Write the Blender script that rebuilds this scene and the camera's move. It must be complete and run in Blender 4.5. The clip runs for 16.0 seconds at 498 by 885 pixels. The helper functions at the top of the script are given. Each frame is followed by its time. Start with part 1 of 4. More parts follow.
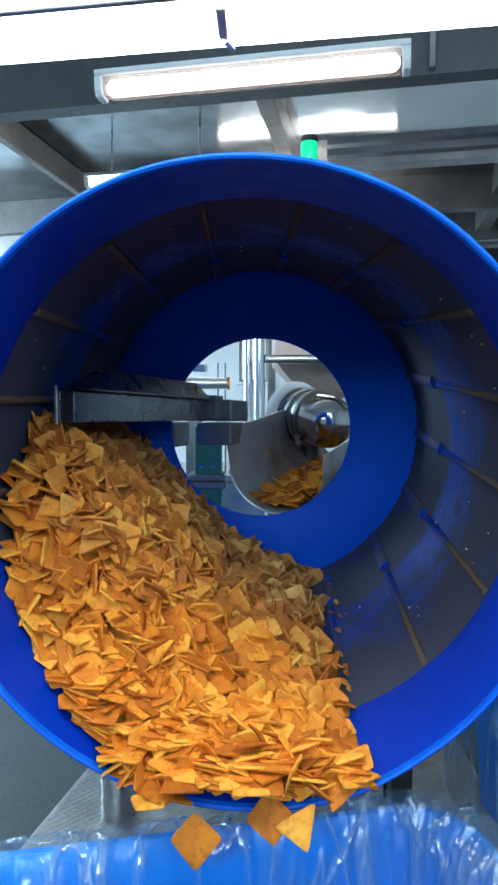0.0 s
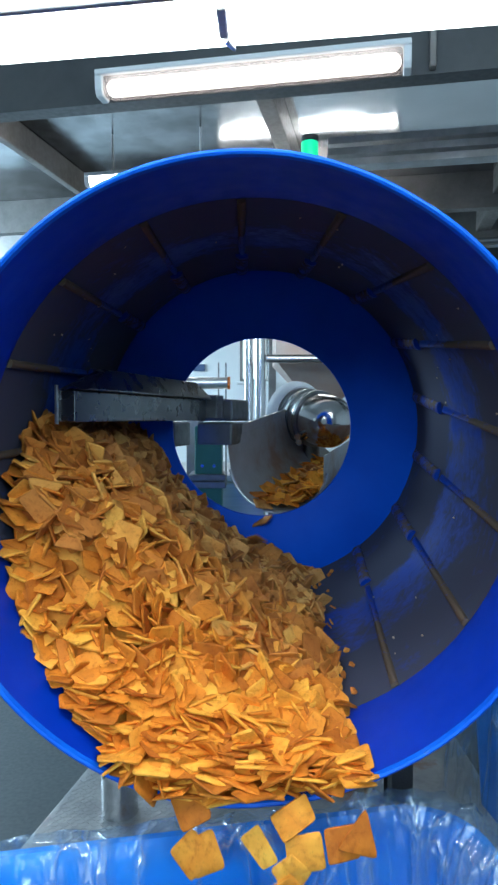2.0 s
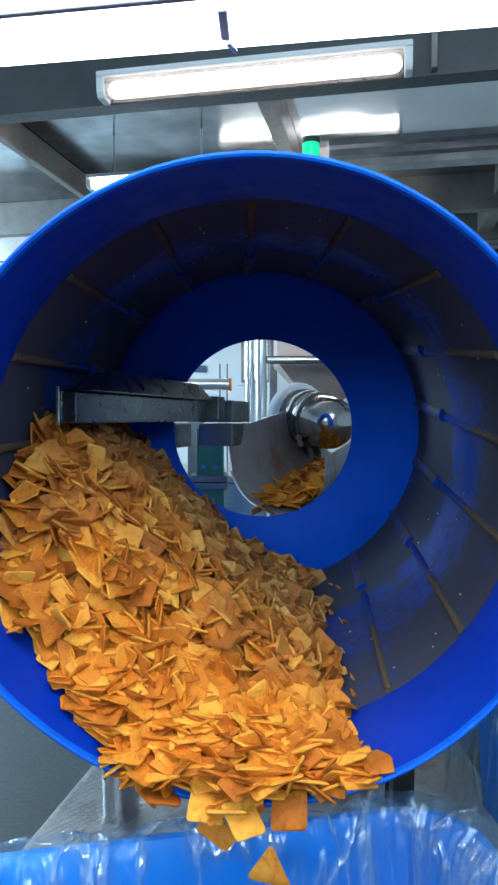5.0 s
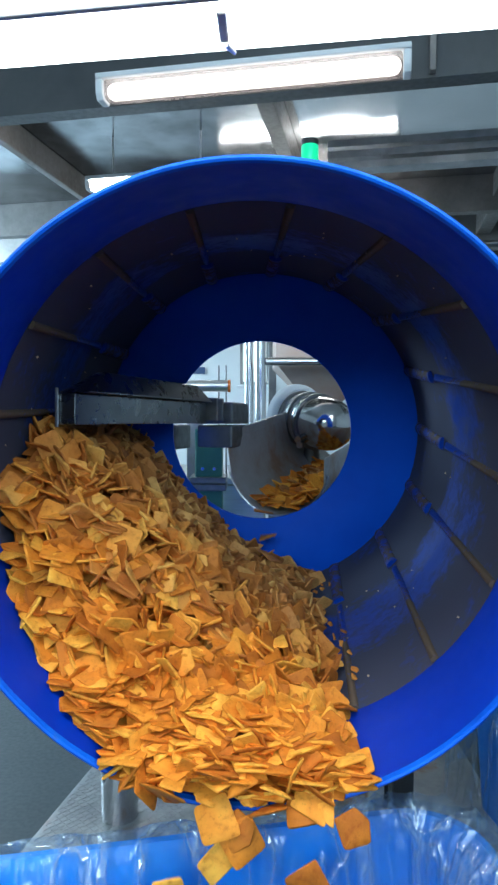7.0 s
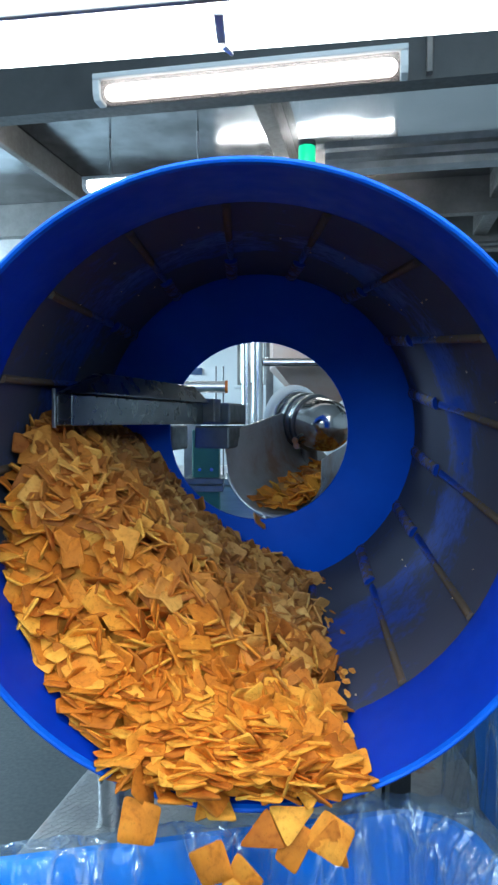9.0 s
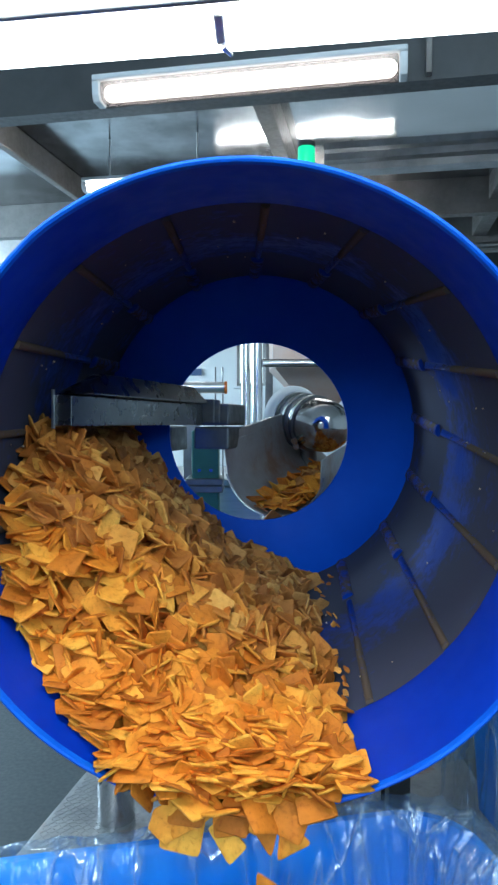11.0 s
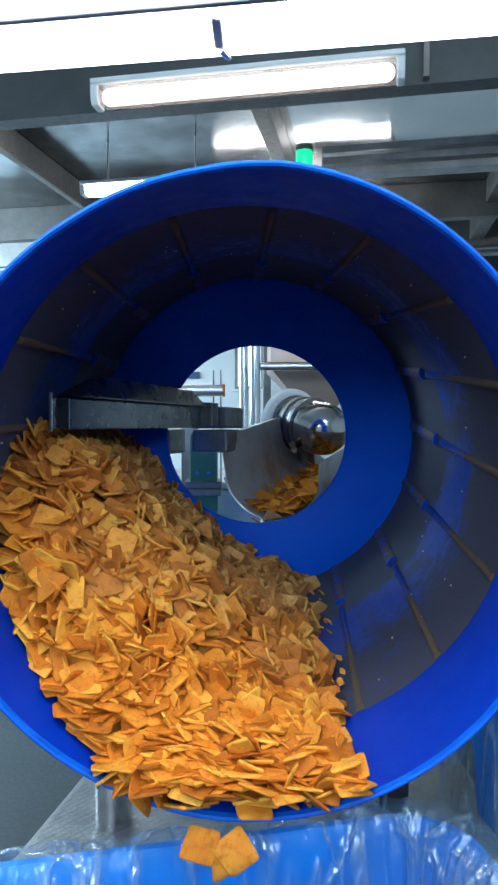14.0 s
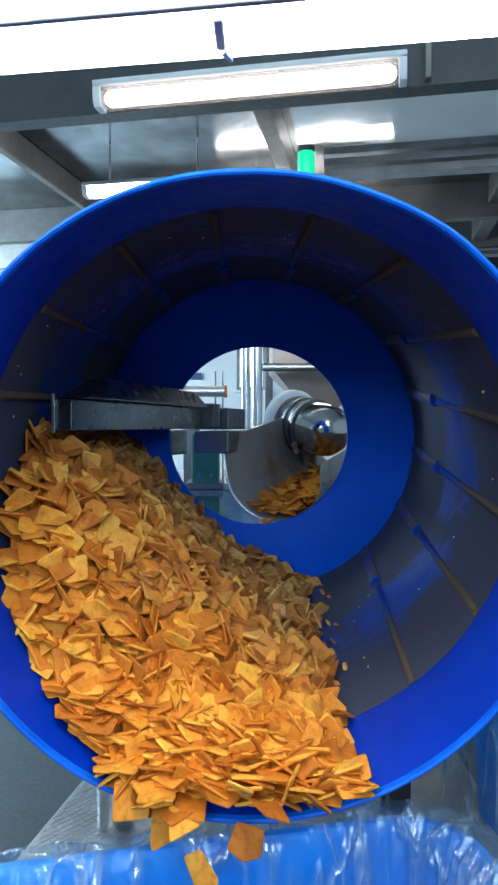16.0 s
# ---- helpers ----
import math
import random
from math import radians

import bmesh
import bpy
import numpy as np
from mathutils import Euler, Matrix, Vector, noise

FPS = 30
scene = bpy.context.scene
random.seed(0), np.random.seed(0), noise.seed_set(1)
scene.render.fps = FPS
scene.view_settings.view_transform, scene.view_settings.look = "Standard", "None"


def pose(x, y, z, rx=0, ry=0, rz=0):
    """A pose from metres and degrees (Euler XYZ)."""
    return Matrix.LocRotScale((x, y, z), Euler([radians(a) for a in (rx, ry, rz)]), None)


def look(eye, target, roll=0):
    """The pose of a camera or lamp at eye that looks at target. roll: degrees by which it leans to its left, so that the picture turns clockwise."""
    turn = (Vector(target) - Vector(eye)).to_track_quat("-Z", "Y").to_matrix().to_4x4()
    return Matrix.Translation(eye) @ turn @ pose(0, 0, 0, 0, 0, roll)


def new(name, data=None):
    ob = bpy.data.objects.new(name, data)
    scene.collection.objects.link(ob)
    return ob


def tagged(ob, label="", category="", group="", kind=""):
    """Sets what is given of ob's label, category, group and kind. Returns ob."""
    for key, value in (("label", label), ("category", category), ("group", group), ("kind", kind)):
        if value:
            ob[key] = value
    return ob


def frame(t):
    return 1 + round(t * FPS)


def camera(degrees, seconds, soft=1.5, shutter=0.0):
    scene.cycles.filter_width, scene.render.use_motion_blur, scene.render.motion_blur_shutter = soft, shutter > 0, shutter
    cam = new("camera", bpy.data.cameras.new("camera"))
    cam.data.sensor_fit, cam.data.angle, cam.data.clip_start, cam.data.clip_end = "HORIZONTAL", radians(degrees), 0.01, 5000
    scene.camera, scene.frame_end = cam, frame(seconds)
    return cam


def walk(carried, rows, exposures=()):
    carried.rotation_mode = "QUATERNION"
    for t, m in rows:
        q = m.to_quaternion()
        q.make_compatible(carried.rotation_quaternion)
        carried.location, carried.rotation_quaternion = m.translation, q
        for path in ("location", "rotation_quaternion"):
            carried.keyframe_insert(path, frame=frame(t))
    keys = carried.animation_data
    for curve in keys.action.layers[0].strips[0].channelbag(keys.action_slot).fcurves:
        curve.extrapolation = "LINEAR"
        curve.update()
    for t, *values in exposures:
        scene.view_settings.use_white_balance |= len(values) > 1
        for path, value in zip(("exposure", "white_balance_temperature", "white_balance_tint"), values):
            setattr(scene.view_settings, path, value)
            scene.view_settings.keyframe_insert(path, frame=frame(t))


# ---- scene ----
# camera: held by hand before the drum, almost still
cam = camera(40.36, 16.0, soft=2.5, shutter=0.5)
DRIFT = ((0, 0, 0), (1, 1, 0), (2, 1, -0.5), (3, 2, 0), (4, 3, 0.5), (5.2, 3.2, 2), (6.5, 2.5, 4), (7, 1.5, 4.5), (8, -1.5, 5),
         (9, -3.5, 6), (10.3, -4.3, 7), (11.5, -5, 8), (12.5, -7.5, 11), (13.5, -8, 12.5), (14.5, -7.5, 13), (15, -6.5, 14), (16, -4.5, 14.5))
STEP = math.degrees(1 / 1200)
walk(cam, [(t, pose(0, 0, 1.45, 87 + b * STEP, 0, a * STEP)) for t, a, b in DRIFT], [(0, 0.0), (16, 0.0)])

# ---- world and light ----
world = bpy.data.worlds.new("world")
scene.world = world
world.use_nodes = True
wn = world.node_tree.nodes
sky = wn.new("ShaderNodeTexSky")
sky.sky_type, sky.sun_disc = "NISHITA", False
sky.sun_elevation, sky.sun_rotation = radians(40), radians(200)
world.node_tree.links.new(sky.outputs[0], wn["Background"].inputs[0])
wn["Background"].inputs[1].default_value = 0.12


def fill_light(name, m, w, h, power, colour):
    lamp = bpy.data.lights.new(name, "AREA")
    lamp.shape, lamp.size, lamp.size_y, lamp.energy, lamp.color = "RECTANGLE", w, h, power, colour
    ob = new(name, lamp)
    ob.matrix_world = m
    return ob


# Added fill lights: two at made-up windows behind the camera, one free-standing further back
fill_light("window_daylight", look((-1.6, -3.85, 3.3), (-0.2, 1.5, 1.3)), 2.2, 1.5, 130, (0.54, 0.81, 1.0))
fill_light("window_daylight", look((1.9, -3.85, 3.3), (0.4, 1.5, 1.3)), 2.2, 1.5, 75, (0.54, 0.81, 1.0))
fill_light("window_daylight", look((-3.4, 5.0, 2.3), (0.0, 4.8, 1.6)), 2.0, 1.6, 250, (0.55, 0.8, 1.0))


# ---- materials ----
def material(name):
    m = bpy.data.materials.new(name)
    m.use_nodes = True
    nt = m.node_tree
    return m, nt, nt.nodes["Principled BSDF"]


def node(nt, kind, **values):
    n = nt.nodes.new("ShaderNode" + kind)
    for k, v in values.items():
        n.inputs[k].default_value = v
    return n


def coords(nt, stretch=(1, 1, 1)):
    tc, mp = node(nt, "TexCoord"), node(nt, "Mapping")
    mp.inputs["Scale"].default_value = stretch
    nt.links.new(tc.outputs["Object"], mp.inputs[0])
    return mp.outputs[0]


def ramp(nt, fac, stops):
    r = node(nt, "ValToRGB")
    while len(r.color_ramp.elements) < len(stops):
        r.color_ramp.elements.new(0.5)
    for e, (p, c) in zip(r.color_ramp.elements, stops):
        e.position = p
        e.color = (*c, 1) if not isinstance(c, (int, float)) else (c, c, c, 1)
    nt.links.new(fac, r.inputs[0])
    return r.outputs[0]


def surface(name, stops, scale=8.0, rough=(0.4, 0.6), metal=0.0, bump=0.1, grain=120.0, stretch=(1, 1, 1), by=None, detail=6.0, gloss=0.5):
    """A material with patches at one scale, grain at another, and uneven gloss."""
    m, nt, bs = material(name)
    at = coords(nt, stretch)
    n1 = node(nt, "TexNoise", Scale=scale, Detail=detail, Roughness=0.6)
    n2 = node(nt, "TexNoise", Scale=grain, Detail=3.0)
    for n in (n1, n2):
        nt.links.new(at, n.inputs["Vector"])
    fac = n1.outputs[0]
    if by:
        src = node(nt, "ObjectInfo").outputs["Random"] if by == "object" else node(nt, "NewGeometry").outputs["Random Per Island"]
        mx = node(nt, "Mix")
        mx.inputs[0].default_value = 0.55
        nt.links.new(n1.outputs[0], mx.inputs[2])
        nt.links.new(src, mx.inputs[3])
        fac = mx.outputs[0]
    nt.links.new(ramp(nt, fac, stops), bs.inputs["Base Color"])
    nt.links.new(ramp(nt, n2.outputs[0], [(0.3, rough[0]), (0.7, rough[1])]), bs.inputs["Roughness"])
    bs.inputs["Metallic"].default_value = metal
    bs.inputs["Specular IOR Level"].default_value = gloss
    bp = node(nt, "Bump", Strength=bump, Distance=0.004)
    nt.links.new(n2.outputs[0], bp.inputs["Height"])
    nt.links.new(bp.outputs[0], bs.inputs["Normal"])
    return m


M_STEEL = surface("brushed_steel", [(0.3, (0.52, 0.53, 0.54)), (0.7, (0.7, 0.71, 0.72))], 5, (0.28, 0.45), 1.0, 0.05, 60, (1, 1, 14))
M_STEEL_DARK = surface("dull_steel", [(0.3, (0.16, 0.17, 0.18)), (0.7, (0.3, 0.31, 0.31))], 4, (0.35, 0.6), 1.0, 0.12, 50)
M_CHROME = surface("polished_steel", [(0.3, (0.6, 0.6, 0.61)), (0.7, (0.72, 0.72, 0.73))], 4, (0.14, 0.24), 1.0, 0.02, 90)
M_DOME = surface("dark_polished_steel", [(0.3, (0.42, 0.4, 0.39)), (0.7, (0.54, 0.52, 0.51))], 4, (0.12, 0.18), 1.0, 0.01, 90)
# darker and patchier than the other deck sheets
M_SHEET_DARK = surface("dull_patchy_sheet", [(0.35, (0.12, 0.125, 0.13)), (0.65, (0.42, 0.44, 0.45))], 1.8, (0.12, 0.22), 1.0, 0.1, 4)
M_MIRROR = surface("mirror_steel", [(0.3, (0.72, 0.73, 0.74)), (0.7, (0.8, 0.8, 0.81))], 4, (0.04, 0.09), 1.0, 0.015, 60)
M_SHEET = surface("mirror_sheet", [(0.3, (0.5, 0.52, 0.53)), (0.7, (0.62, 0.64, 0.65))], 1.6, (0.07, 0.15), 1.0, 0.10, 4)
M_ARM = surface("satin_steel", [(0.3, (0.17, 0.18, 0.19)), (0.7, (0.27, 0.28, 0.29))], 5, (0.26, 0.3), 1.0, 0.0, 30)
M_BEAM = surface("painted_beam", [(0.3, (0.04, 0.044, 0.048)), (0.7, (0.075, 0.08, 0.083))], 3, (0.3, 0.5), 0.0, 0.15, 40)
M_TRAY = surface("galvanised_tray", [(0.3, (0.34, 0.35, 0.355)), (0.7, (0.55, 0.56, 0.565))], 9, (0.4, 0.6), 0.0, 0.15, 40)
M_CLIP = surface("pale_clip_steel", [(0.3, (0.6, 0.62, 0.64)), (0.7, (0.75, 0.77, 0.78))], 20, (0.4, 0.6), 0.2, 0.1, 90)
M_BEAM_LIGHT = surface("galvanised_beam", [(0.3, (0.16, 0.15, 0.14)), (0.7, (0.3, 0.28, 0.265))], 3, (0.4, 0.65), 0.5, 0.15, 40)
M_FLOOR = surface("epoxy_floor", [(0.3, (0.024, 0.033, 0.038)), (0.7, (0.04, 0.053, 0.059))], 1.5, (0.4, 0.6), 0, 0.1, 60)
M_WALL = surface("white_wall", [(0.3, (0.66, 0.72, 0.74)), (0.7, (0.78, 0.81, 0.82))], 1.2, (0.45, 0.65), 0, 0.05, 80)
# hopper steel, its brown painted in for the reflection of the chips
M_REFLECT_TINT = surface("stained_steel", [(0.35, (0.5, 0.28, 0.18)), (0.65, (0.5, 0.42, 0.38))], 3, (0.3, 0.5), 0.3, 0.08, 60)
M_CHUTE = surface("stained_chute_steel", [(0.36, (0.4, 0.24, 0.15)), (0.5, (0.46, 0.43, 0.4)), (0.7, (0.55, 0.55, 0.54))], 5, (0.3, 0.5), 0.45, 0.08, 60)
M_BLACK = surface("black_rubber", [(0.3, (0.012, 0.012, 0.013)), (0.7, (0.03, 0.03, 0.03))], 10, (0.5, 0.7), 0, 0.1, 200)
M_GREEN = surface("green_paint", [(0.3, (0.05, 0.22, 0.17)), (0.7, (0.07, 0.29, 0.22))], 8, (0.35, 0.5), 0, 0.08, 90)
M_ORANGE = surface("orange_plastic", [(0.3, (0.62, 0.14, 0.02)), (0.7, (0.75, 0.2, 0.03))], 8, (0.35, 0.5), 0, 0.05, 90)
M_BIN = surface("blue_bin_plastic", [(0.3, (0.0004, 0.23, 0.76)), (0.7, (0.001, 0.29, 0.86))], 5, (0.3, 0.45), 0, 0.04, 70, gloss=0.3)
M_SIGN = surface("blue_sign", [(0.3, (0.02, 0.06, 0.16)), (0.7, (0.03, 0.08, 0.2))], 5, (0.4, 0.5), 0, 0.02, 70)
# drum blue brightened to stand for light on the edge, with pale scuffs
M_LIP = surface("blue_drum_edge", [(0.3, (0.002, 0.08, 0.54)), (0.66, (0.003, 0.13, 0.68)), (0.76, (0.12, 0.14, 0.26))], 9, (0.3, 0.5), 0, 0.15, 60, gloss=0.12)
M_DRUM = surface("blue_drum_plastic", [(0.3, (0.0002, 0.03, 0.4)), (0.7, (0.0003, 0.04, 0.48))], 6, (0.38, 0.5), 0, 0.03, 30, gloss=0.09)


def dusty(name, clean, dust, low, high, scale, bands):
    """Blue plastic under seasoning dust. bands: (place along the drum's axis in metres, how far the colour goes to the
    dust tone there).
    """
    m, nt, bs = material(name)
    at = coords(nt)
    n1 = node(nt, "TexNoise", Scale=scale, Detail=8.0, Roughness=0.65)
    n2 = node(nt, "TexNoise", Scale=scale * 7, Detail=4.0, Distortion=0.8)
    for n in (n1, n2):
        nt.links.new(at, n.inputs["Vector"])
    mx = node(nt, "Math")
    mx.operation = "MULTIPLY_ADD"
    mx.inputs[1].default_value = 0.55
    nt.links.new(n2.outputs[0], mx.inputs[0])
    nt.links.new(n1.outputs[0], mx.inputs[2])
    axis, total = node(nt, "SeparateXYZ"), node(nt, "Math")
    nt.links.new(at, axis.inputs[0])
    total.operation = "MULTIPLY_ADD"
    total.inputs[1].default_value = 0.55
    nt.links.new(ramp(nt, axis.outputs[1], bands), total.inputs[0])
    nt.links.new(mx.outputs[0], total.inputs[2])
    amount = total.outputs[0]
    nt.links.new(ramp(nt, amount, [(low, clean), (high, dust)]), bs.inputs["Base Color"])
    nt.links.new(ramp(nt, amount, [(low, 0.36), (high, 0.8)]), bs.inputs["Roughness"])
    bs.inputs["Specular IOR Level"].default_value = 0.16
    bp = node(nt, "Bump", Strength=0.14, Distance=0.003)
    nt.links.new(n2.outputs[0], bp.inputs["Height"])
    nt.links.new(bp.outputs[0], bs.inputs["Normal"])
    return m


# a lighter blue than the front ring's
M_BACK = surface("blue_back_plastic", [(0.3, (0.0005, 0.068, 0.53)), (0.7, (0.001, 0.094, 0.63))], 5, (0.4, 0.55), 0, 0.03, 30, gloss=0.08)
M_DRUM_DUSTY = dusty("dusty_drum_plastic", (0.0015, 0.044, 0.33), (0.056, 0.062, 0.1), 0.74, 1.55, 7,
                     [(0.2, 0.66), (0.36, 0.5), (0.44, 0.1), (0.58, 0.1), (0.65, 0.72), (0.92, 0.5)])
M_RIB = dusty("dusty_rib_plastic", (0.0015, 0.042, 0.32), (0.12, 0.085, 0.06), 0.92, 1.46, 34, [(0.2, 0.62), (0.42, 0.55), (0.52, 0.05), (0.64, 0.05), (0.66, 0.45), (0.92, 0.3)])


def chip_material(name, by, unhazed):
    """Orange chips, coloured paler and tan towards the back to imitate dusty haze. The last argument is the share of
    full orange, 0 to 1, or None for a heap that lies along the drum.
    """
    m, nt, bs = material(name)
    at = coords(nt)
    big = node(nt, "TexNoise", Scale=26.0, Detail=3.0)
    fine = node(nt, "TexNoise", Scale=420.0, Detail=5.0)
    spot = node(nt, "TexVoronoi", Scale=170.0)
    for n in (big, fine, spot):
        nt.links.new(at, n.inputs["Vector"])
    src = node(nt, "ObjectInfo").outputs["Random"] if by == "object" else node(nt, "NewGeometry").outputs["Random Per Island"]
    mix = node(nt, "Mix")
    mix.inputs[0].default_value = 0.6
    nt.links.new(big.outputs[0], mix.inputs[2])
    nt.links.new(src, mix.inputs[3])
    base = ramp(nt, mix.outputs[0], [(0.15, (0.42, 0.105, 0.01)), (0.5, (0.74, 0.225, 0.018)), (0.76, (0.93, 0.41, 0.05)), (0.88, (1.0, 0.52, 0.07))])
    hazed = ramp(nt, mix.outputs[0], [(0.15, (0.29, 0.105, 0.03)), (0.5, (0.46, 0.192, 0.06)), (0.76, (0.62, 0.32, 0.115)), (0.88, (0.8, 0.48, 0.18))])
    haze_mix = node(nt, "Mix")
    haze_mix.data_type = "RGBA"
    nt.links.new(hazed, haze_mix.inputs["A"])
    nt.links.new(base, haze_mix.inputs["B"])
    if unhazed is None:
        axis = node(nt, "SeparateXYZ")
        nt.links.new(at, axis.inputs[0])
        nt.links.new(ramp(nt, axis.outputs[1], [(0.16, 1.0), (0.62, 0.15)]), haze_mix.inputs["Factor"])
    else:
        haze_mix.inputs["Factor"].default_value = unhazed
    base = haze_mix.outputs["Result"]
    toast = node(nt, "TexNoise", Scale=95.0, Detail=6.0, Roughness=0.7)
    nt.links.new(at, toast.inputs["Vector"])
    brown = node(nt, "Mix")
    brown.data_type, brown.blend_type = "RGBA", "MULTIPLY"
    brown.inputs["Factor"].default_value = 1.0
    nt.links.new(base, brown.inputs["A"])
    nt.links.new(ramp(nt, toast.outputs[0], [(0.32, (0.72, 0.6, 0.48)), (0.47, (1.0, 1.0, 1.0)), (0.7, (1.06, 1.1, 1.15))]), brown.inputs["B"])
    base = brown.outputs["Result"]
    dark = node(nt, "Mix")
    dark.data_type, dark.blend_type = "RGBA", "MULTIPLY"
    nt.links.new(ramp(nt, spot.outputs["Distance"], [(0.12, 0.55), (0.3, 1.0)]), dark.inputs["B"])
    nt.links.new(base, dark.inputs["A"])
    nt.links.new(ramp(nt, fine.outputs[0], [(0.45, 0.05), (0.65, 0.5)]), dark.inputs["Factor"])
    nt.links.new(dark.outputs["Result"], bs.inputs["Base Color"])
    bs.inputs["Roughness"].default_value = 0.68
    bs.inputs["Specular IOR Level"].default_value = 0.25
    bp = node(nt, "Bump", Strength=0.35, Distance=0.0015)
    nt.links.new(fine.outputs[0], bp.inputs["Height"])
    nt.links.new(bp.outputs[0], bs.inputs["Normal"])
    return m


# full orange, then two paler tones that stand for haze further back
UNHAZED_SHARES = (1.0, 0.6, 0.25)
M_CHIP = [chip_material("seasoned_chip", "object", k) for k in UNHAZED_SHARES]
M_CLUMP = [chip_material("seasoned_chip_clump", "island", k) for k in UNHAZED_SHARES]
M_CHIP_HEAP = chip_material("seasoned_chip_heap", "island", None)


def haze_step(y):
    """Which haze tone the chips' colour takes at y along the drum."""
    return 0 if y < 0.24 else 1 if y < 0.44 else 2


def glow(name, colour, strength):
    m, nt, bs = material(name)
    bs.inputs["Base Color"].default_value = (*[min(1, c) for c in colour], 1)
    bs.inputs["Emission Color"].default_value = (*colour, 1)
    bs.inputs["Emission Strength"].default_value = strength
    bs.inputs["Roughness"].default_value = 0.4
    return m


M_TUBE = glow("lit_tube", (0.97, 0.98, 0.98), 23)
M_TUBE_SOFT = glow("soft_lit_tube", (1.0, 0.97, 0.95), 4.0)
M_TUBE_NEAR = glow("lit_cover", (0.93, 0.975, 1.0), 7.5)
M_BEACON = glow("green_lens", (0.004, 0.55, 0.25), 1.1)
M_SKYLIGHT = glow("bright_pane", (0.78, 0.95, 0.93), 1.0)


def film(name, thin, thick, rough):
    """Clear plastic film: see-through with a faint milky veil, and bright along its creases."""
    m, nt, bs = material(name)
    at = coords(nt, (12, 12, 2.2))
    bend = node(nt, "TexNoise", Scale=1.4, Detail=3.0)
    nt.links.new(at, bend.inputs["Vector"])
    warp = node(nt, "VectorMath")
    warp.operation = "MULTIPLY_ADD"
    warp.inputs[1].default_value = (0.9, 0.9, 0.9)
    nt.links.new(bend.outputs["Color"], warp.inputs[0])
    nt.links.new(at, warp.inputs[2])
    cell = node(nt, "TexVoronoi", Scale=1.0)
    cell.feature = "DISTANCE_TO_EDGE"
    nt.links.new(warp.outputs[0], cell.inputs["Vector"])
    ridge = ramp(nt, cell.outputs["Distance"], [(0.0, 1.0), (0.07, 0.5), (0.3, 0.0)])
    height = node(nt, "Math")
    height.operation = "MULTIPLY_ADD"
    height.inputs[1].default_value = 0.8
    nt.links.new(ridge, height.inputs[0])
    nt.links.new(bend.outputs[0], height.inputs[2])
    bp = node(nt, "Bump", Strength=0.7, Distance=0.014)
    nt.links.new(height.outputs[0], bp.inputs["Height"])
    clear, shine, milk = node(nt, "BsdfTransparent"), node(nt, "BsdfGlossy", Roughness=rough), node(nt, "BsdfDiffuse")
    veil, mix = node(nt, "MixShader"), node(nt, "MixShader")
    clear.inputs[0].default_value = (0.93, 0.97, 1.0, 1)
    milk.inputs[0].default_value = (0.5, 0.72, 0.9, 1)
    veil.inputs[0].default_value = 0.4
    for socket in (shine, milk):
        nt.links.new(bp.outputs[0], socket.inputs["Normal"])
    nt.links.new(shine.outputs[0], veil.inputs[1])
    nt.links.new(milk.outputs[0], veil.inputs[2])
    nt.links.new(ramp(nt, cell.outputs["Distance"], [(0.0, thick), (0.035, thick * 0.45), (0.12, thin)]), mix.inputs[0])
    nt.links.new(clear.outputs[0], mix.inputs[1])
    nt.links.new(veil.outputs[0], mix.inputs[2])
    nt.links.new(mix.outputs[0], nt.nodes["Material Output"].inputs[0])
    return m


M_FOLD = film("folded_liner_film", 0.14, 0.55, 0.26)
M_FILM = film("clear_liner_film", 0.07, 0.6, 0.2)


def frosted(name):
    """Frosted lamp cover that lets part of the tube's light through."""
    m, nt, bs = material(name)
    clear, milk, mix = node(nt, "BsdfTransparent"), node(nt, "BsdfTranslucent"), node(nt, "MixShader")
    milk.inputs[0].default_value = (0.2, 0.172, 0.165, 1)
    mix.inputs[0].default_value = 0.45
    nt.links.new(clear.outputs[0], mix.inputs[1])
    nt.links.new(milk.outputs[0], mix.inputs[2])
    nt.links.new(mix.outputs[0], nt.nodes["Material Output"].inputs[0])
    return m


M_FROST = frosted("frosted_cover")


# ---- mesh helpers ----
def part(name, bm, mat, parent=None, label="", smooth=False):
    me = bpy.data.meshes.new(name)
    bmesh.ops.recalc_face_normals(bm, faces=bm.faces)
    bm.to_mesh(me)
    bm.free()
    me.materials.append(mat)
    if smooth:
        for p in me.polygons:
            p.use_smooth = True
        me.set_sharp_from_angle(angle=radians(38))
    ob = new(name, me)
    if parent:
        ob.parent = parent
    if label:
        tagged(ob, label)
    return ob


def empty(name, m, label, category, group="", kind=""):
    ob = new(name)
    ob.matrix_world = m
    return tagged(ob, label, category, group, kind)


def block(lo, hi, bevel=0.004, bm=None, m=None):
    bm = bm or bmesh.new()
    sub = bmesh.new()
    bmesh.ops.create_cube(sub, size=1)
    for v in sub.verts:
        v.co = [lo[k] + (hi[k] - lo[k]) * (v.co[k] + 0.5) for k in range(3)]
    if bevel:
        bmesh.ops.bevel(sub, geom=sub.edges[:], offset=bevel, segments=2, affect="EDGES", profile=0.5)
    return merge(bm, sub, m)


def merge(bm, sub, m=None):
    if m is not None:
        bmesh.ops.transform(sub, matrix=m, verts=sub.verts)
    made = {v: bm.verts.new(v.co) for v in sub.verts}
    for f in sub.faces:
        bm.faces.new([made[v] for v in f.verts])
    sub.free()
    return bm


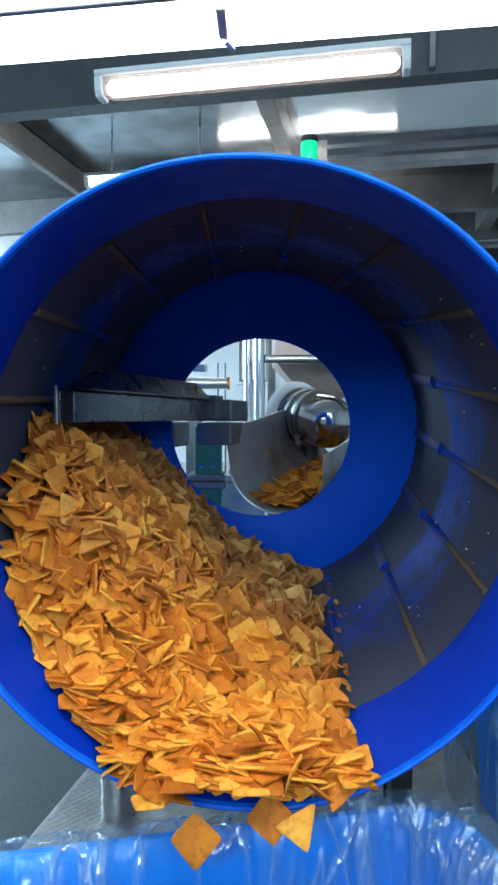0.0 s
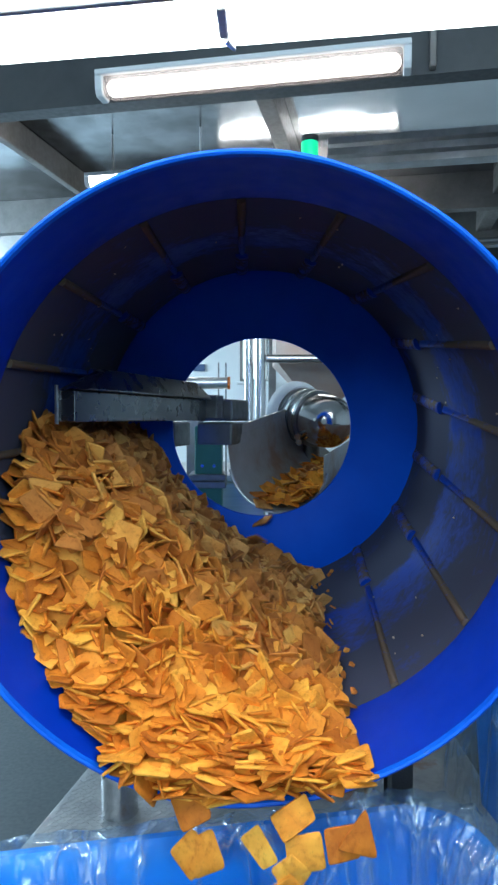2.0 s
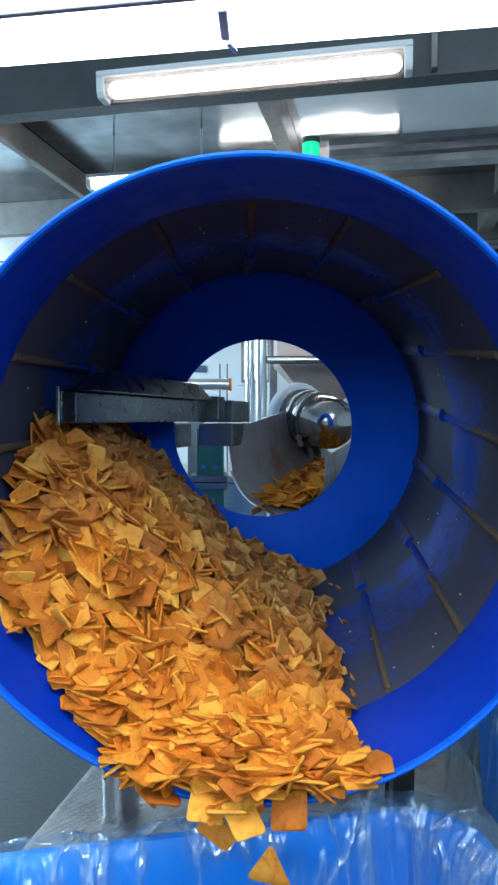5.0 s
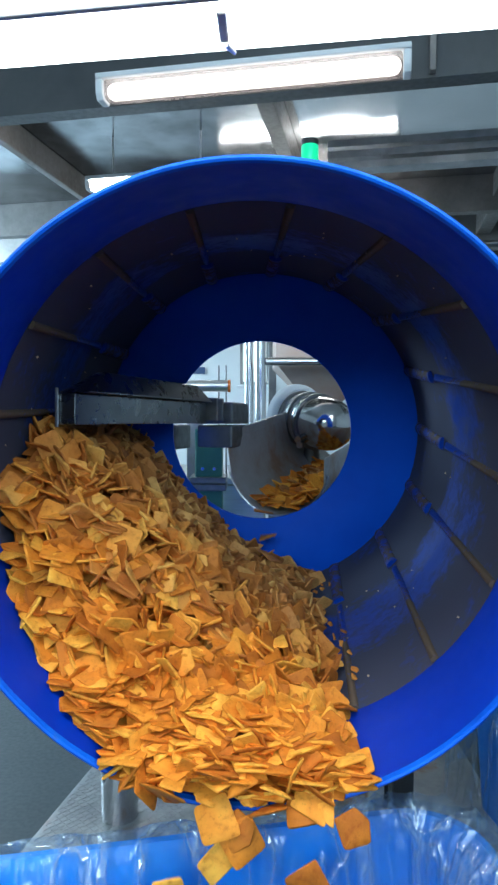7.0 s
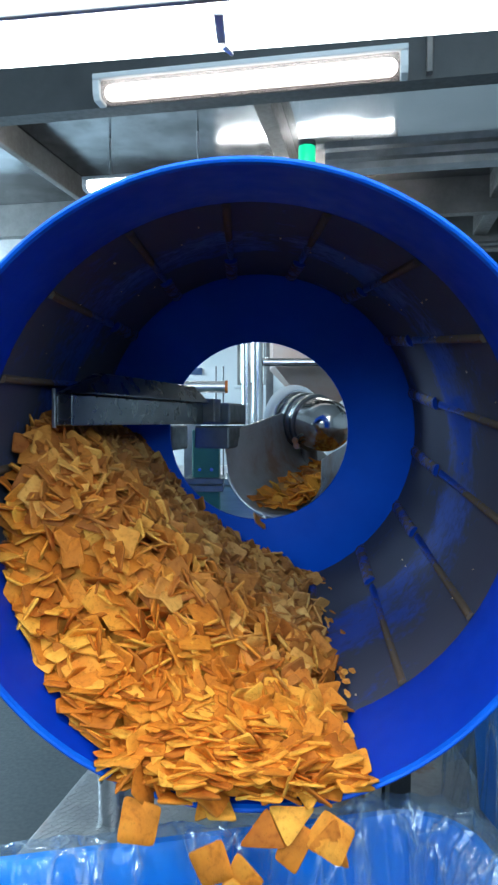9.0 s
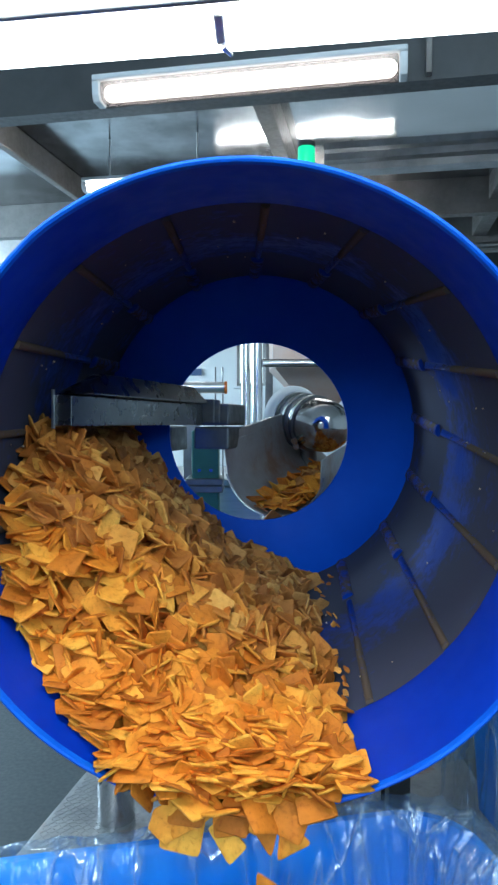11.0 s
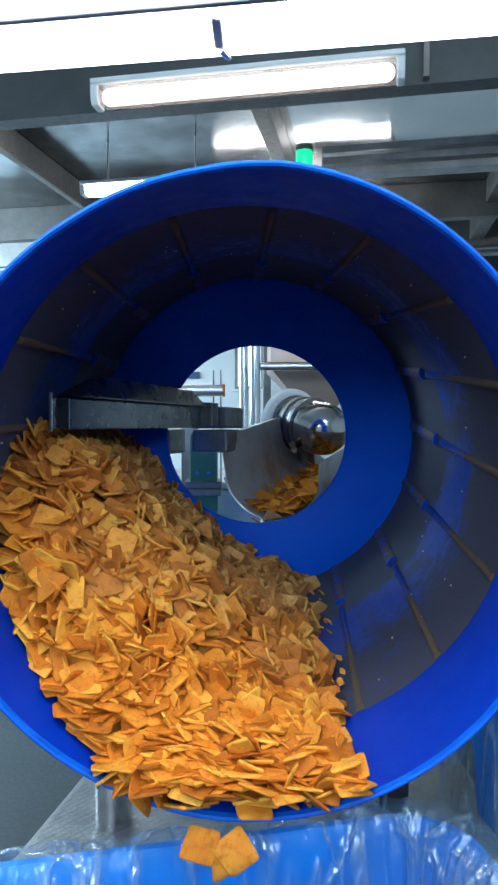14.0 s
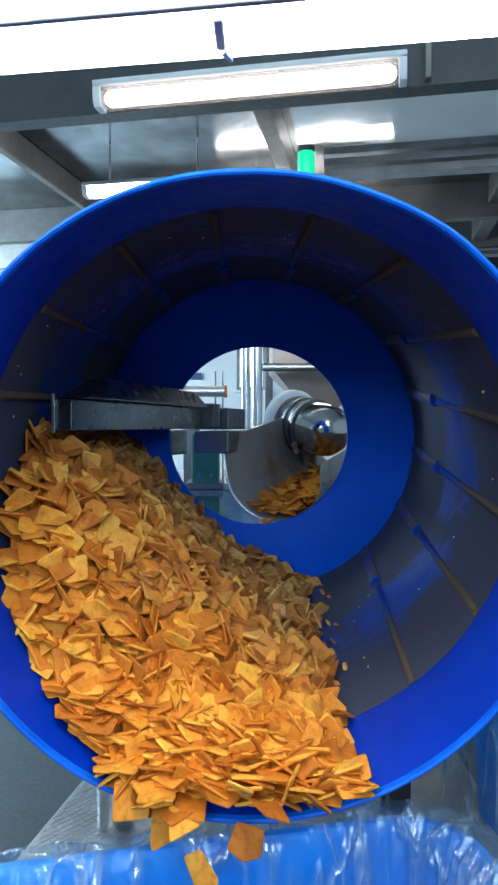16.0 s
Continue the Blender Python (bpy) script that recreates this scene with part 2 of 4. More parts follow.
def rod(a, b, r, bm=None, sides=20, bevel=0.0, r2=None):
    bm = bm or bmesh.new()
    a, b = Vector(a), Vector(b)
    sub = bmesh.new()
    bmesh.ops.create_cone(sub, cap_ends=True, segments=sides, radius1=r, radius2=r if r2 is None else r2, depth=(b - a).length)
    if bevel:
        rim = [e for e in sub.edges if abs(e.verts[0].co.z - e.verts[1].co.z) < 1e-5]
        bmesh.ops.bevel(sub, geom=rim, offset=bevel, segments=2, affect="EDGES", profile=0.5)
    m = Matrix.Translation((a + b) / 2) @ (b - a).to_track_quat("Z", "Y").to_matrix().to_4x4()
    return merge(bm, sub, m)


def lathe(profile, steps, bm=None, shape=None, close=False):
    """Turns a profile of (radius, y) round the y axis. shape(y, degrees from the top) adds to the radius."""
    bm = bm or bmesh.new()
    rings = []
    for r, y in profile:
        ring = []
        for i in range(steps):
            a = 2 * math.pi * i / steps
            q = r + (shape(y, 180 - math.degrees(a)) if shape else 0)
            ring.append(bm.verts.new((q * math.sin(a), y, -q * math.cos(a))))
        rings.append(ring)
    pairs = list(zip(rings, rings[1:])) + ([(rings[-1], rings[0])] if close else [])
    for a, b in pairs:
        for i in range(steps):
            j = (i + 1) % steps
            bm.faces.new((a[i], a[j], b[j], b[i]))
    return bm


def extrude(outline, a, b, axis="y", bm=None, bevel=0.0, m=None):
    """A prism: outline in the two other axes, from a to b along axis."""
    sub = bmesh.new()

    def at(p, q, d):
        return {"x": (d, p, q), "y": (p, d, q), "z": (p, q, d)}[axis]
    lo = [sub.verts.new(at(p, q, a)) for p, q in outline]
    hi = [sub.verts.new(at(p, q, b)) for p, q in outline]
    n = len(outline)
    sub.faces.new(lo)
    sub.faces.new(hi[::-1])
    for i in range(n):
        sub.faces.new((lo[i], hi[i], hi[(i + 1) % n], lo[(i + 1) % n]))
    bmesh.ops.recalc_face_normals(sub, faces=sub.faces)
    if bevel:
        bmesh.ops.bevel(sub, geom=sub.edges[:], offset=bevel, segments=2, affect="EDGES", profile=0.5)
    return merge(bm or bmesh.new(), sub, m)


# ---- the hall ----
def setting(name, bm, mat, label, category):
    return tagged(part(name, bm, mat), label, category, kind="structure")


setting("floor", block((-5.2, -4.2, -0.2), (5.2, 7.4, 0.0), 0), M_FLOOR, "dark grey worn epoxy factory floor", "floor")
setting("ceiling", block((-5.2, -4.2, 4.2), (5.2, 7.4, 4.4), 0), M_WALL, "plain pale hall ceiling", "ceiling")


def wall_with_openings(name, lo, hi, across, openings, label):
    """A thick wall, with openings given as (from, to, bottom, top) along it."""
    bm = bmesh.new()
    edge = lo[across]
    other = 1 - across

    def piece(a, b, z0, z1):
        p, q = [0, 0, z0], [0, 0, z1]
        p[across], q[across], p[other], q[other] = a, b, lo[other], hi[other]
        if b - a > 1e-4 and z1 - z0 > 1e-4:
            block(p, q, 0, bm)
    for a, b, z0, z1 in sorted(openings):
        piece(edge, a, lo[2], hi[2])
        piece(a, b, lo[2], z0)
        piece(a, b, z1, hi[2])
        edge = b
    piece(edge, hi[across], lo[2], hi[2])
    return setting(name, bm, M_WALL, label, "wall")


wall_with_openings("wall_north", (-5, 7.0, 0), (5, 7.2, 4.2), 0, [(-0.1, 0.2, 1.71, 2.9)], "pale painted far wall with a narrow window")
# The south wall's openings are made up to go with the fill lights
wall_with_openings("wall_south", (-5, -4.2, 0), (5, -4.0, 4.2), 0, [(-2.75, -0.45, 2.5, 4.1), (0.75, 3.05, 2.5, 4.1)], "unseen pale painted wall with two wide high added openings")
wall_with_openings("wall_west", (-5.2, -4.2, 0), (-5, 7.4, 4.2), 1, [], "pale painted side wall")
wall_with_openings("wall_east", (5, -4.2, 0), (5.2, 7.4, 4.2), 1, [], "pale painted side wall")


def window(name, x0, x1, z0, z1, y):
    w = new(name)
    tagged(w, "narrow window in a dark metal frame", "window", kind="structure")
    fr = bmesh.new()
    for lo, hi in (((x0, y - 0.03, z0), (x0 + 0.03, y + 0.03, z1)), ((x1 - 0.03, y - 0.03, z0), (x1, y + 0.03, z1)),
                   ((x0 + 0.03, y - 0.03, z0), (x1 - 0.03, y + 0.03, z0 + 0.03)), ((x0 + 0.03, y - 0.03, z1 - 0.03), (x1 - 0.03, y + 0.03, z1))):
        block(lo, hi, 0.003, fr)
    part("window_frame", fr, M_STEEL_DARK, w)
    part("window_sill", block((x0 - 0.03, y - 0.16, z0 - 0.03), (x1 + 0.03, y - 0.04, z0 - 0.002), 0.004), M_WALL, w)
    part("pane", block((x0 + 0.03, y - 0.004, z0 + 0.03), (x1 - 0.03, y + 0.004, z1 - 0.03), 0), M_SKYLIGHT, w, "bright daylit pane")


window("window_1", -0.1, 0.2, 1.71, 2.9, 7.1)

# ---- the steel deck overhead, turned against the drum ----
TURN = pose(0, 0, 0, 0, 0, -11)
deck = empty("overhead_deck", TURN, "shiny stainless steel underside of an overhead deck with beams", "steel deck")
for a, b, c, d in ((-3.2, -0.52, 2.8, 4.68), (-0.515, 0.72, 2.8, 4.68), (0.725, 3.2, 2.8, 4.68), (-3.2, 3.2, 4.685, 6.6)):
    part("deck_sheet", block((a, c, 2.95), (b, d, 2.956), 0.001), M_SHEET_DARK if a < -3 and d < 5 else M_SHEET, deck)


def channel(bm, a, b, z0, z1, w, axis):
    """A C-section beam, lying along u ('x') or v ('y')."""
    t = 0.008
    o = [(0, z0), (w, z0), (w, z0 + t), (t, z0 + t), (t, z1 - t), (w, z1 - t), (w, z1), (0, z1)]
    return extrude([(p + bm, q) for p, q in o], a, b, axis)


part("main_beam", channel(2.70, -3.2, 3.2, 2.70, 2.949, 0.09, "x"), M_BEAM, deck)
part("main_beam", channel(4.60, -3.2, 3.2, 2.72, 2.949, 0.08, "x"), M_BEAM_LIGHT, deck)
part("main_beam", channel(5.3, -3.2, 3.2, 2.64, 2.949, 0.1, "x"), M_BEAM_LIGHT, deck)
part("main_beam", channel(6.5, -3.2, 3.2, 2.64, 2.949, 0.1, "x"), M_BEAM, deck)
for u, w in ((-1.905, 0.022), (-0.52, 0.04), (0.72, 0.04), (1.95, 0.04)):
    part("cross_beam", block((u - w, 2.792, 2.80), (u + w, 4.595, 2.949), 0.006), M_BEAM_LIGHT, deck)
    part("cross_beam", block((u - 0.05, 4.69, 2.74), (u + 0.05, 5.295, 2.949), 0.006), M_BEAM_LIGHT, deck)
for dv, dz in ((0.34, 0.05), (0.39, 0.05), (0.34, 0.09)):
    part("bolt", rod((-0.5605, 2.8 + dv, 2.80 + dz), (-0.568, 2.8 + dv, 2.80 + dz), 0.007, sides=6), M_BLACK, deck)
for u in (0.175,):
    part("stiffener", block((u - 0.012, 2.66, 2.71), (u + 0.012, 2.698, 2.94), 0.003), M_BEAM_LIGHT, deck)
for u in (-2.9, 2.9):
    for v in (4.64, 5.35):
        part("post", block((u - 0.06, v - 0.04, 0.0), (u + 0.06, v + 0.04, 2.64), 0.006), M_BEAM, deck)
# cable trays slung below the deck
for k in range(3):
    tray = empty("cable_tray", TURN, "grey galvanised cable tray below the deck", "cable tray", "cable trays")
    z = 2.66 + 0.055 * k
    part("tray", extrude([(3.50, z), (3.60, z), (3.60, z + 0.034), (3.594, z + 0.034), (3.594, z + 0.006), (3.506, z + 0.006), (3.506, z + 0.034), (3.50, z + 0.034)],
                         -0.28, 2.8, "x"), M_TRAY, tray)
    for u in (1.3, 2.1):
        part("hanger", block((u, 3.602, z - 0.004), (u + 0.02, 3.612, 2.95), 0.001), M_STEEL_DARK, tray)
pipe = empty("conduit", TURN, "dark conduit pipe slung below the deck", "pipe")
part("conduit_run", rod((-3.0, 4.9, 2.58), (3.0, 4.9, 2.58), 0.022), M_STEEL_DARK, pipe, smooth=True)
for u in (-2, 0, 2):
    part("clip", block((u - 0.015, 4.885, 2.585), (u + 0.015, 4.915, 2.95), 0.002), M_STEEL, pipe)


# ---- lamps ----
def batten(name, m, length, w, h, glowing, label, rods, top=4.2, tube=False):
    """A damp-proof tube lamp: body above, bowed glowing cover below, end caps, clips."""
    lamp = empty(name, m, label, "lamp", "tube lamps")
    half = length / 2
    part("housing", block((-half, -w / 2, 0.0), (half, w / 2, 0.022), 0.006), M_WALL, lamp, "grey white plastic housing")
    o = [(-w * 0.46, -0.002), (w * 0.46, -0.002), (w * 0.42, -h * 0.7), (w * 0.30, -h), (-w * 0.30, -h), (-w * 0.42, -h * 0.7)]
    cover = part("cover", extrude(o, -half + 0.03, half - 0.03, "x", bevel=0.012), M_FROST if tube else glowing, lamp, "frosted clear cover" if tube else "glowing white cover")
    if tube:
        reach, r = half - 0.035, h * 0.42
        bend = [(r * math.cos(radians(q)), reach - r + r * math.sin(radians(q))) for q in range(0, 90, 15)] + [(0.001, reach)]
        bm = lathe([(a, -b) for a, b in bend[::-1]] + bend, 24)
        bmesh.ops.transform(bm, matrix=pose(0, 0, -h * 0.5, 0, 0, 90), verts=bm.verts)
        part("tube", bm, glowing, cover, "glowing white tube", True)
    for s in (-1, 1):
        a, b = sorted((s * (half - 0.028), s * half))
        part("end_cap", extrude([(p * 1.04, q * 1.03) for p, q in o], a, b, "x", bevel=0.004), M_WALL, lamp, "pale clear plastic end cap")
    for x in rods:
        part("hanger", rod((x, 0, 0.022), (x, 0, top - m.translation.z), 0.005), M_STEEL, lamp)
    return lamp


batten("tube_lamp", pose(-0.005, 2.63, 2.735, 0, 0, -11.0), 1.2, 0.1, 0.075, M_TUBE_SOFT, "lit white tube lamp below the dark beam", (), tube=True)
part("bracket", block((-0.06, 0.05, 0.0), (0.06, 0.085, 0.02), 0.002), M_STEEL, bpy.data.objects["tube_lamp"])
near = batten("tube_lamp", pose(-0.0193, 0.687, 1.885, 0, 0, -8.5), 1.2, 0.2, 0.05, M_TUBE_NEAR, "bright wide tube lamp hanging before the drum", (-0.45, 0.45))
part("seam", block((-0.55, -0.0445, -0.0555), (0.55, -0.0375, -0.0495), 0.0012), M_TRAY, near, "grey seam along the cover")
part("clip", block((-0.005, -0.034, -0.058), (0.005, 0.018, -0.051), 0.002, m=pose(-0.009, 0.0115, 0, 0, 0, 7)), M_CLIP, near, "sprung steel clip")
part("clip", rod((-0.010, 0.0255, -0.060), (-0.004, 0.0495, -0.058), 0.004, r2=0.002), M_STEEL, near)
# two unseen lamps added to brighten the chips at the lip and the bin
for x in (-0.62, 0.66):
    batten("tube_lamp", pose(x, 0.16, 2.62, 0, 0, -8.5), 1.2, 0.13, 0.06, M_TUBE, "added unseen tube lamp that brightens the lip and bin", (-0.45, 0.45))
batten("tube_lamp", pose(-0.51, 3.77, 2.715, 0, 0, -11.0), 0.8, 0.1, 0.05, M_TUBE, "lit tube lamp further back below the deck", (-0.25, 0.25), 2.949)
batten("tube_lamp", pose(0.36, 4.35, 2.74, 0, 0, -11.0), 1.15, 0.12, 0.06, M_TUBE, "lit tube lamp behind the drum below the deck", (-0.3, 0.3), 2.949)

# ---- green beacon on its pole ----
beacon = empty("signal_beacon", pose(0.205, 2.36, 0), "lit green signal beacon on a thin pole", "beacon")
part("pole", rod((0.27, 0, 0.03), (0.27, 0, 2.2), 0.014), M_STEEL, beacon, smooth=True)
part("pole_arm", rod((0.28, 0, 2.19), (-0.014, 0, 2.19), 0.0135), M_STEEL, beacon, smooth=True)
part("socket", rod((0, 0, 2.203), (0, 0, 2.269), 0.02), M_BLACK, beacon, smooth=True)
part("base_plate", block((0.21, -0.06, 0), (0.33, 0.06, 0.03), 0.004), M_STEEL_DARK, beacon)
part("lens", rod((0, 0, 2.27), (0, 0, 2.35), 0.029, bevel=0.003), M_BEACON, beacon, "glowing green lens", True)
part("cap", rod((0, 0, 2.351), (0, 0, 2.369), 0.03, bevel=0.004), M_BLACK, beacon, "black cap", True)

# ---- the drum ----
DRUM = pose(-0.0043, 0.8639, 1.3310, 3.79, 0, -2.16)
R, LENGTH, HOLE = 0.42, 0.925, 0.2355
RIBS, SPEED = 17, 14.75


def out_of_round(y, turn):
    """The front ring is a few millimetres out of round; turn: degrees from its top line."""
    d = np.interp(turn % 360, (0, 40, 80, 124, 146, 161, 176, 227, 257, 308, 338, 360), (-1.5, -3, -5, -9, -5, 2, 1.5, -0.7, -0.3, 4, 3, -1.5))
    return 0.001 * float(d) * max(0, 1 - y / 0.2)


drum = empty("tumble_drum", DRUM, "large blue plastic seasoning drum, dusty inside with ribs", "drum")
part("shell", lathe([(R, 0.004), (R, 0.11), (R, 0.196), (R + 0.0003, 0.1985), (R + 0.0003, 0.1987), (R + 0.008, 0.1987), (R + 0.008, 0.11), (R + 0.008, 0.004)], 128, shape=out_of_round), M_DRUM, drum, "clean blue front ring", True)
part("lip", lathe([(R - 0.0005, 0.0045), (R + 0.001, -0.003), (R + 0.004, -0.005), (R + 0.0065, -0.004), (R + 0.0088, 0.0), (R + 0.0092, 0.02), (R + 0.0082, 0.022)], 128, shape=out_of_round), M_LIP, drum, "rounded edge, its blue brightened as if edge-lit", True)
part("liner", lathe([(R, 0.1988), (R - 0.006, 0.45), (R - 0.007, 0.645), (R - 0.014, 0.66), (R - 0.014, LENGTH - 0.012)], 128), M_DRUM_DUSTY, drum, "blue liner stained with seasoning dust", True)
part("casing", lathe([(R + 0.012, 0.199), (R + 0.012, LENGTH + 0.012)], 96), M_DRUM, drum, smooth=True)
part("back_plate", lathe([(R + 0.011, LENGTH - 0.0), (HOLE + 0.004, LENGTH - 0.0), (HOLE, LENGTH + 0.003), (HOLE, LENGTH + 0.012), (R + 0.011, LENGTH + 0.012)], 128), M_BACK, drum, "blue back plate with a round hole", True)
part("drive_band", lathe([(R + 0.0125, 0.5), (R + 0.03, 0.5), (R + 0.03, 0.56), (R + 0.0125, 0.56)], 96), M_STEEL, drum, "steel running band", True)


def rib_mesh(h, w, y0, y1, r, twist, low):
    """A rounded flight along the drum; low: the share of its height that it has at the front."""
    bm = bmesh.new()
    rows = []
    n = 10
    for i in range(n + 1):
        f = i / n
        y, turn = y0 + (y1 - y0) * f, radians(twist) * f
        k = min(low + (1 - low) * f, (1 - f) * n / 1.0 + 0.15)
        ring = []
        for j in range(7):
            a = math.pi * j / 6
            x, z = -math.cos(a) * w / 2, r + 0.004 - (0.004 + h * k) * math.sin(a) ** 0.7
            ring.append(bm.verts.new((x * math.cos(turn) + z * math.sin(turn), y, z * math.cos(turn) - x * math.sin(turn))))
        rows.append(ring)
    for a, b in zip(rows, rows[1:]):
        for j in range(6):
            bm.faces.new((a[j], a[j + 1], b[j + 1], b[j]))
    bm.faces.new(rows[0])
    bm.faces.new(rows[-1][::-1])
    return bm


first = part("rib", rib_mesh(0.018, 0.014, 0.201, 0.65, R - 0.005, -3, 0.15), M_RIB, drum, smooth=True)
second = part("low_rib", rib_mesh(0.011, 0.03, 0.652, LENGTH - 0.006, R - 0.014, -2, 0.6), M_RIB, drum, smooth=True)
for k in range(RIBS):
    a = -10.3 + k * 360 / RIBS
    for src, add in ((first, 0), (second, -3)):
        if k == 0:
            ob = src
        else:
            ob = new(src.name.split(".")[0], src.data)
            ob.parent = drum
        ob.matrix_basis = pose(0, 0, 0, 0, a + add, 0)

crumbs = bmesh.new()
for _ in range(90):
    a, y, s = random.uniform(0, 360), random.uniform(0.22, 0.85), random.uniform(0.0006, 0.0016)
    block((-s, -s * 1.4, -R + 0.008), (s, s * 1.4, -R + 0.008 + 2 * s), s * 0.4, crumbs, pose(0, y, 0, 0, a, 0))
M_CRUMB = surface("pale_crumb", [(0.3, (0.6, 0.4, 0.2)), (0.7, (0.75, 0.6, 0.42))], 60, (0.6, 0.8), 0, 0.1, 300)
tagged(part("crumbs", crumbs, M_CRUMB, drum, "pale crumbs stuck to the liner"), kind="stuff")

# ---- the drum's stand ----
stand = empty("drum_stand", pose(0, 0, 0), "steel stand with legs and rollers below the drum", "machine stand")
plate = extrude([(-0.658, 1.62), (0.75, 1.62), (0.75, 3.0), (-0.368, 3.0)], 0.22, 0.25, "z", bevel=0.003)
M_TREAD = surface("tread_plate", [(0.36, (0.3, 0.3, 0.3)), (0.56, (0.42, 0.41, 0.4)), (0.68, (0.36, 0.2, 0.12))], 5, (0.35, 0.6), 0.7, 0.2, 70)
part("tread_plate", plate, M_TREAD, stand, "worn steel tread plate")
bars = bmesh.new()
for i in range(46):
    for j in range(40):
        x, y = -0.64 + i * 0.0145, 1.635 + j * 0.0145
        block((-0.007, -0.0015, 0.249), (0.007, 0.0015, 0.2512), 0, bars, Matrix.Translation((x, y, 0)) @ pose(0, 0, 0, 0, 0, 45 if (i + j) % 2 else -45)) if x > -0.645 + (y - 1.62) * 0.21 else None
tagged(part("tread_pattern", bars, M_TREAD, stand), kind="stuff")
for x, y in ((-0.385, 1.95), (0.40, 1.99), (-0.36, 2.6), (0.42, 2.6)):
    leg = part("leg", rod((x, y, 0.25), (x, y, 0.80), 0.054, sides=32, bevel=0.001), M_MIRROR, stand, "polished round steel leg", True)
for x in (-0.58, 0.7):
    for y in (1.7, 2.85):
        part("foot", rod((x + 0.06 if x < 0 else x, y, 0), (x + 0.06 if x < 0 else x, y, 0.22), 0.035, sides=16), M_STEEL_DARK, stand, smooth=True)
for y in (1.97, 2.6):
    part("cross_rail", block((-0.42, y - 0.05, 0.80), (0.45, y + 0.05, 0.86), 0.006), M_STEEL, stand)
for x in (-0.3, 0.3):
    for y in (1.97, 2.6):
        part("roller", rod((x, y - 0.03, 0.90), (x, y + 0.03, 0.90), 0.04, sides=24, bevel=0.004), M_BLACK, stand, "black rubber roller", True)

# ---- chips ----
rng = np.random.default_rng(7)


def chip_shape(kind, side, seed):
    """Corner points, then a thin bowed slab with softened edges: vertices and faces."""
    r = np.random.default_rng(seed)
    corners = {"square": [(-1, -1), (1, -1), (1, 1), (-1, 1)], "oblong": [(-0.75, -1.15), (0.75, -1.15), (0.75, 1.15), (-0.75, 1.15)],
               "wedge": [(-1.1, -0.9), (1.2, -0.8), (0.1, 1.2)], "skew": [(-1.2, -0.85), (0.95, -1), (1.15, 0.9), (-0.7, 1)],
               "shard": [(-0.9, -1), (0.5, -1.05), (1.05, 0.2), (0.3, 1.05), (-1, 0.7)]}[kind]
    c = np.array(corners) * side / 2 + r.normal(0, side * 0.045, (len(corners), 2))
    pts = []
    n = len(c)
    for i in range(n):
        p, a, b = c[i], c[i - 1], c[(i + 1) % n]
        pts += [p + (a - p) * 0.13, p + (a - p) * 0.03 + (b - p) * 0.03, p + (b - p) * 0.13]
    pts = np.array(pts)
    m = len(pts)
    bow, twist, th = r.normal(0, 2.2), r.normal(0, 2.5), 0.0042 * r.uniform(0.8, 1.2)

    def lift(q):
        return bow * (q[:, 0] ** 2) + twist * q[:, 0] * q[:, 1]
    rings = []
    for k, z in ((0.45, 0.62), (0.93, 0.5), (1.0, 0.15), (1.0, -0.15), (0.93, -0.5), (0.45, -0.62)):
        q = pts * k
        rings.append(np.column_stack([q, lift(q) + z * th + r.normal(0, 0.0004, m)]))
    verts = np.vstack(rings)
    faces = [tuple(range(m))[::-1], tuple(5 * m + i for i in range(m))]
    faces[0], faces[1] = faces[0][::-1], faces[1][::-1]
    for k in range(5):
        for i in range(m):
            j = (i + 1) % m
            faces.append((k * m + i, (k + 1) * m + i, (k + 1) * m + j, k * m + j))
    return verts, faces


SHAPES = [chip_shape(k, s, i) for i, (k, s) in enumerate((
    ("square", 0.048), ("oblong", 0.046), ("wedge", 0.05), ("skew", 0.047), ("shard", 0.044), ("square", 0.042), ("oblong", 0.042), ("skew", 0.052), ("wedge", 0.044)))]
CHIP_MESH = []
for mat in M_CHIP:
    CHIP_MESH.append([])
    for v, f in SHAPES:
        me = bpy.data.meshes.new("corn_chip")
        me.from_pydata(v.tolist(), [], f)
        me.materials.append(mat)
        for p in me.polygons:
            p.use_smooth = len(p.vertices) == 4
        me.set_sharp_from_angle(angle=radians(40))
        CHIP_MESH[-1].append(me)


def single(label, group, level=0):
    return tagged(new("corn_chip", CHIP_MESH[level][int(rng.integers(len(SHAPES)))]), label, "chip", group)


def heap_of(name, poses, mat, parent=None):
    """Many chips as one joined mesh."""
    vs, fs, base = [], [], 0
    for m in poses:
        v, f = SHAPES[int(rng.integers(len(SHAPES)))]
        a = np.array(m)
        vs.append(v @ a[:3, :3].T + a[:3, 3])
        fs += [tuple(i + base for i in q) for q in f]
        base += len(v)
    me = bpy.data.meshes.new(name)
    me.from_pydata(np.vstack(vs).tolist(), [], fs)
    me.materials.append(mat)
    ob = new(name, me)
    if parent:
        ob.parent = parent
    return tagged(ob, kind="stuff")


# the heap's free surface: where it meets the wall on both sides, in degrees from the drum's lowest line, by distance from the lip
EDGE_Y = (-0.02, 0.0, 0.05, 0.12, 0.19, 0.25, 0.36, 0.6, 0.95)
EDGE_LEFT = (-26, -28.5, -34.5, -50, -71, -88, -99, -98, -95)
EDGE_RIGHT = (20.5, 23, 22, 20.5, 20, 21, 21, 21, 20.5)


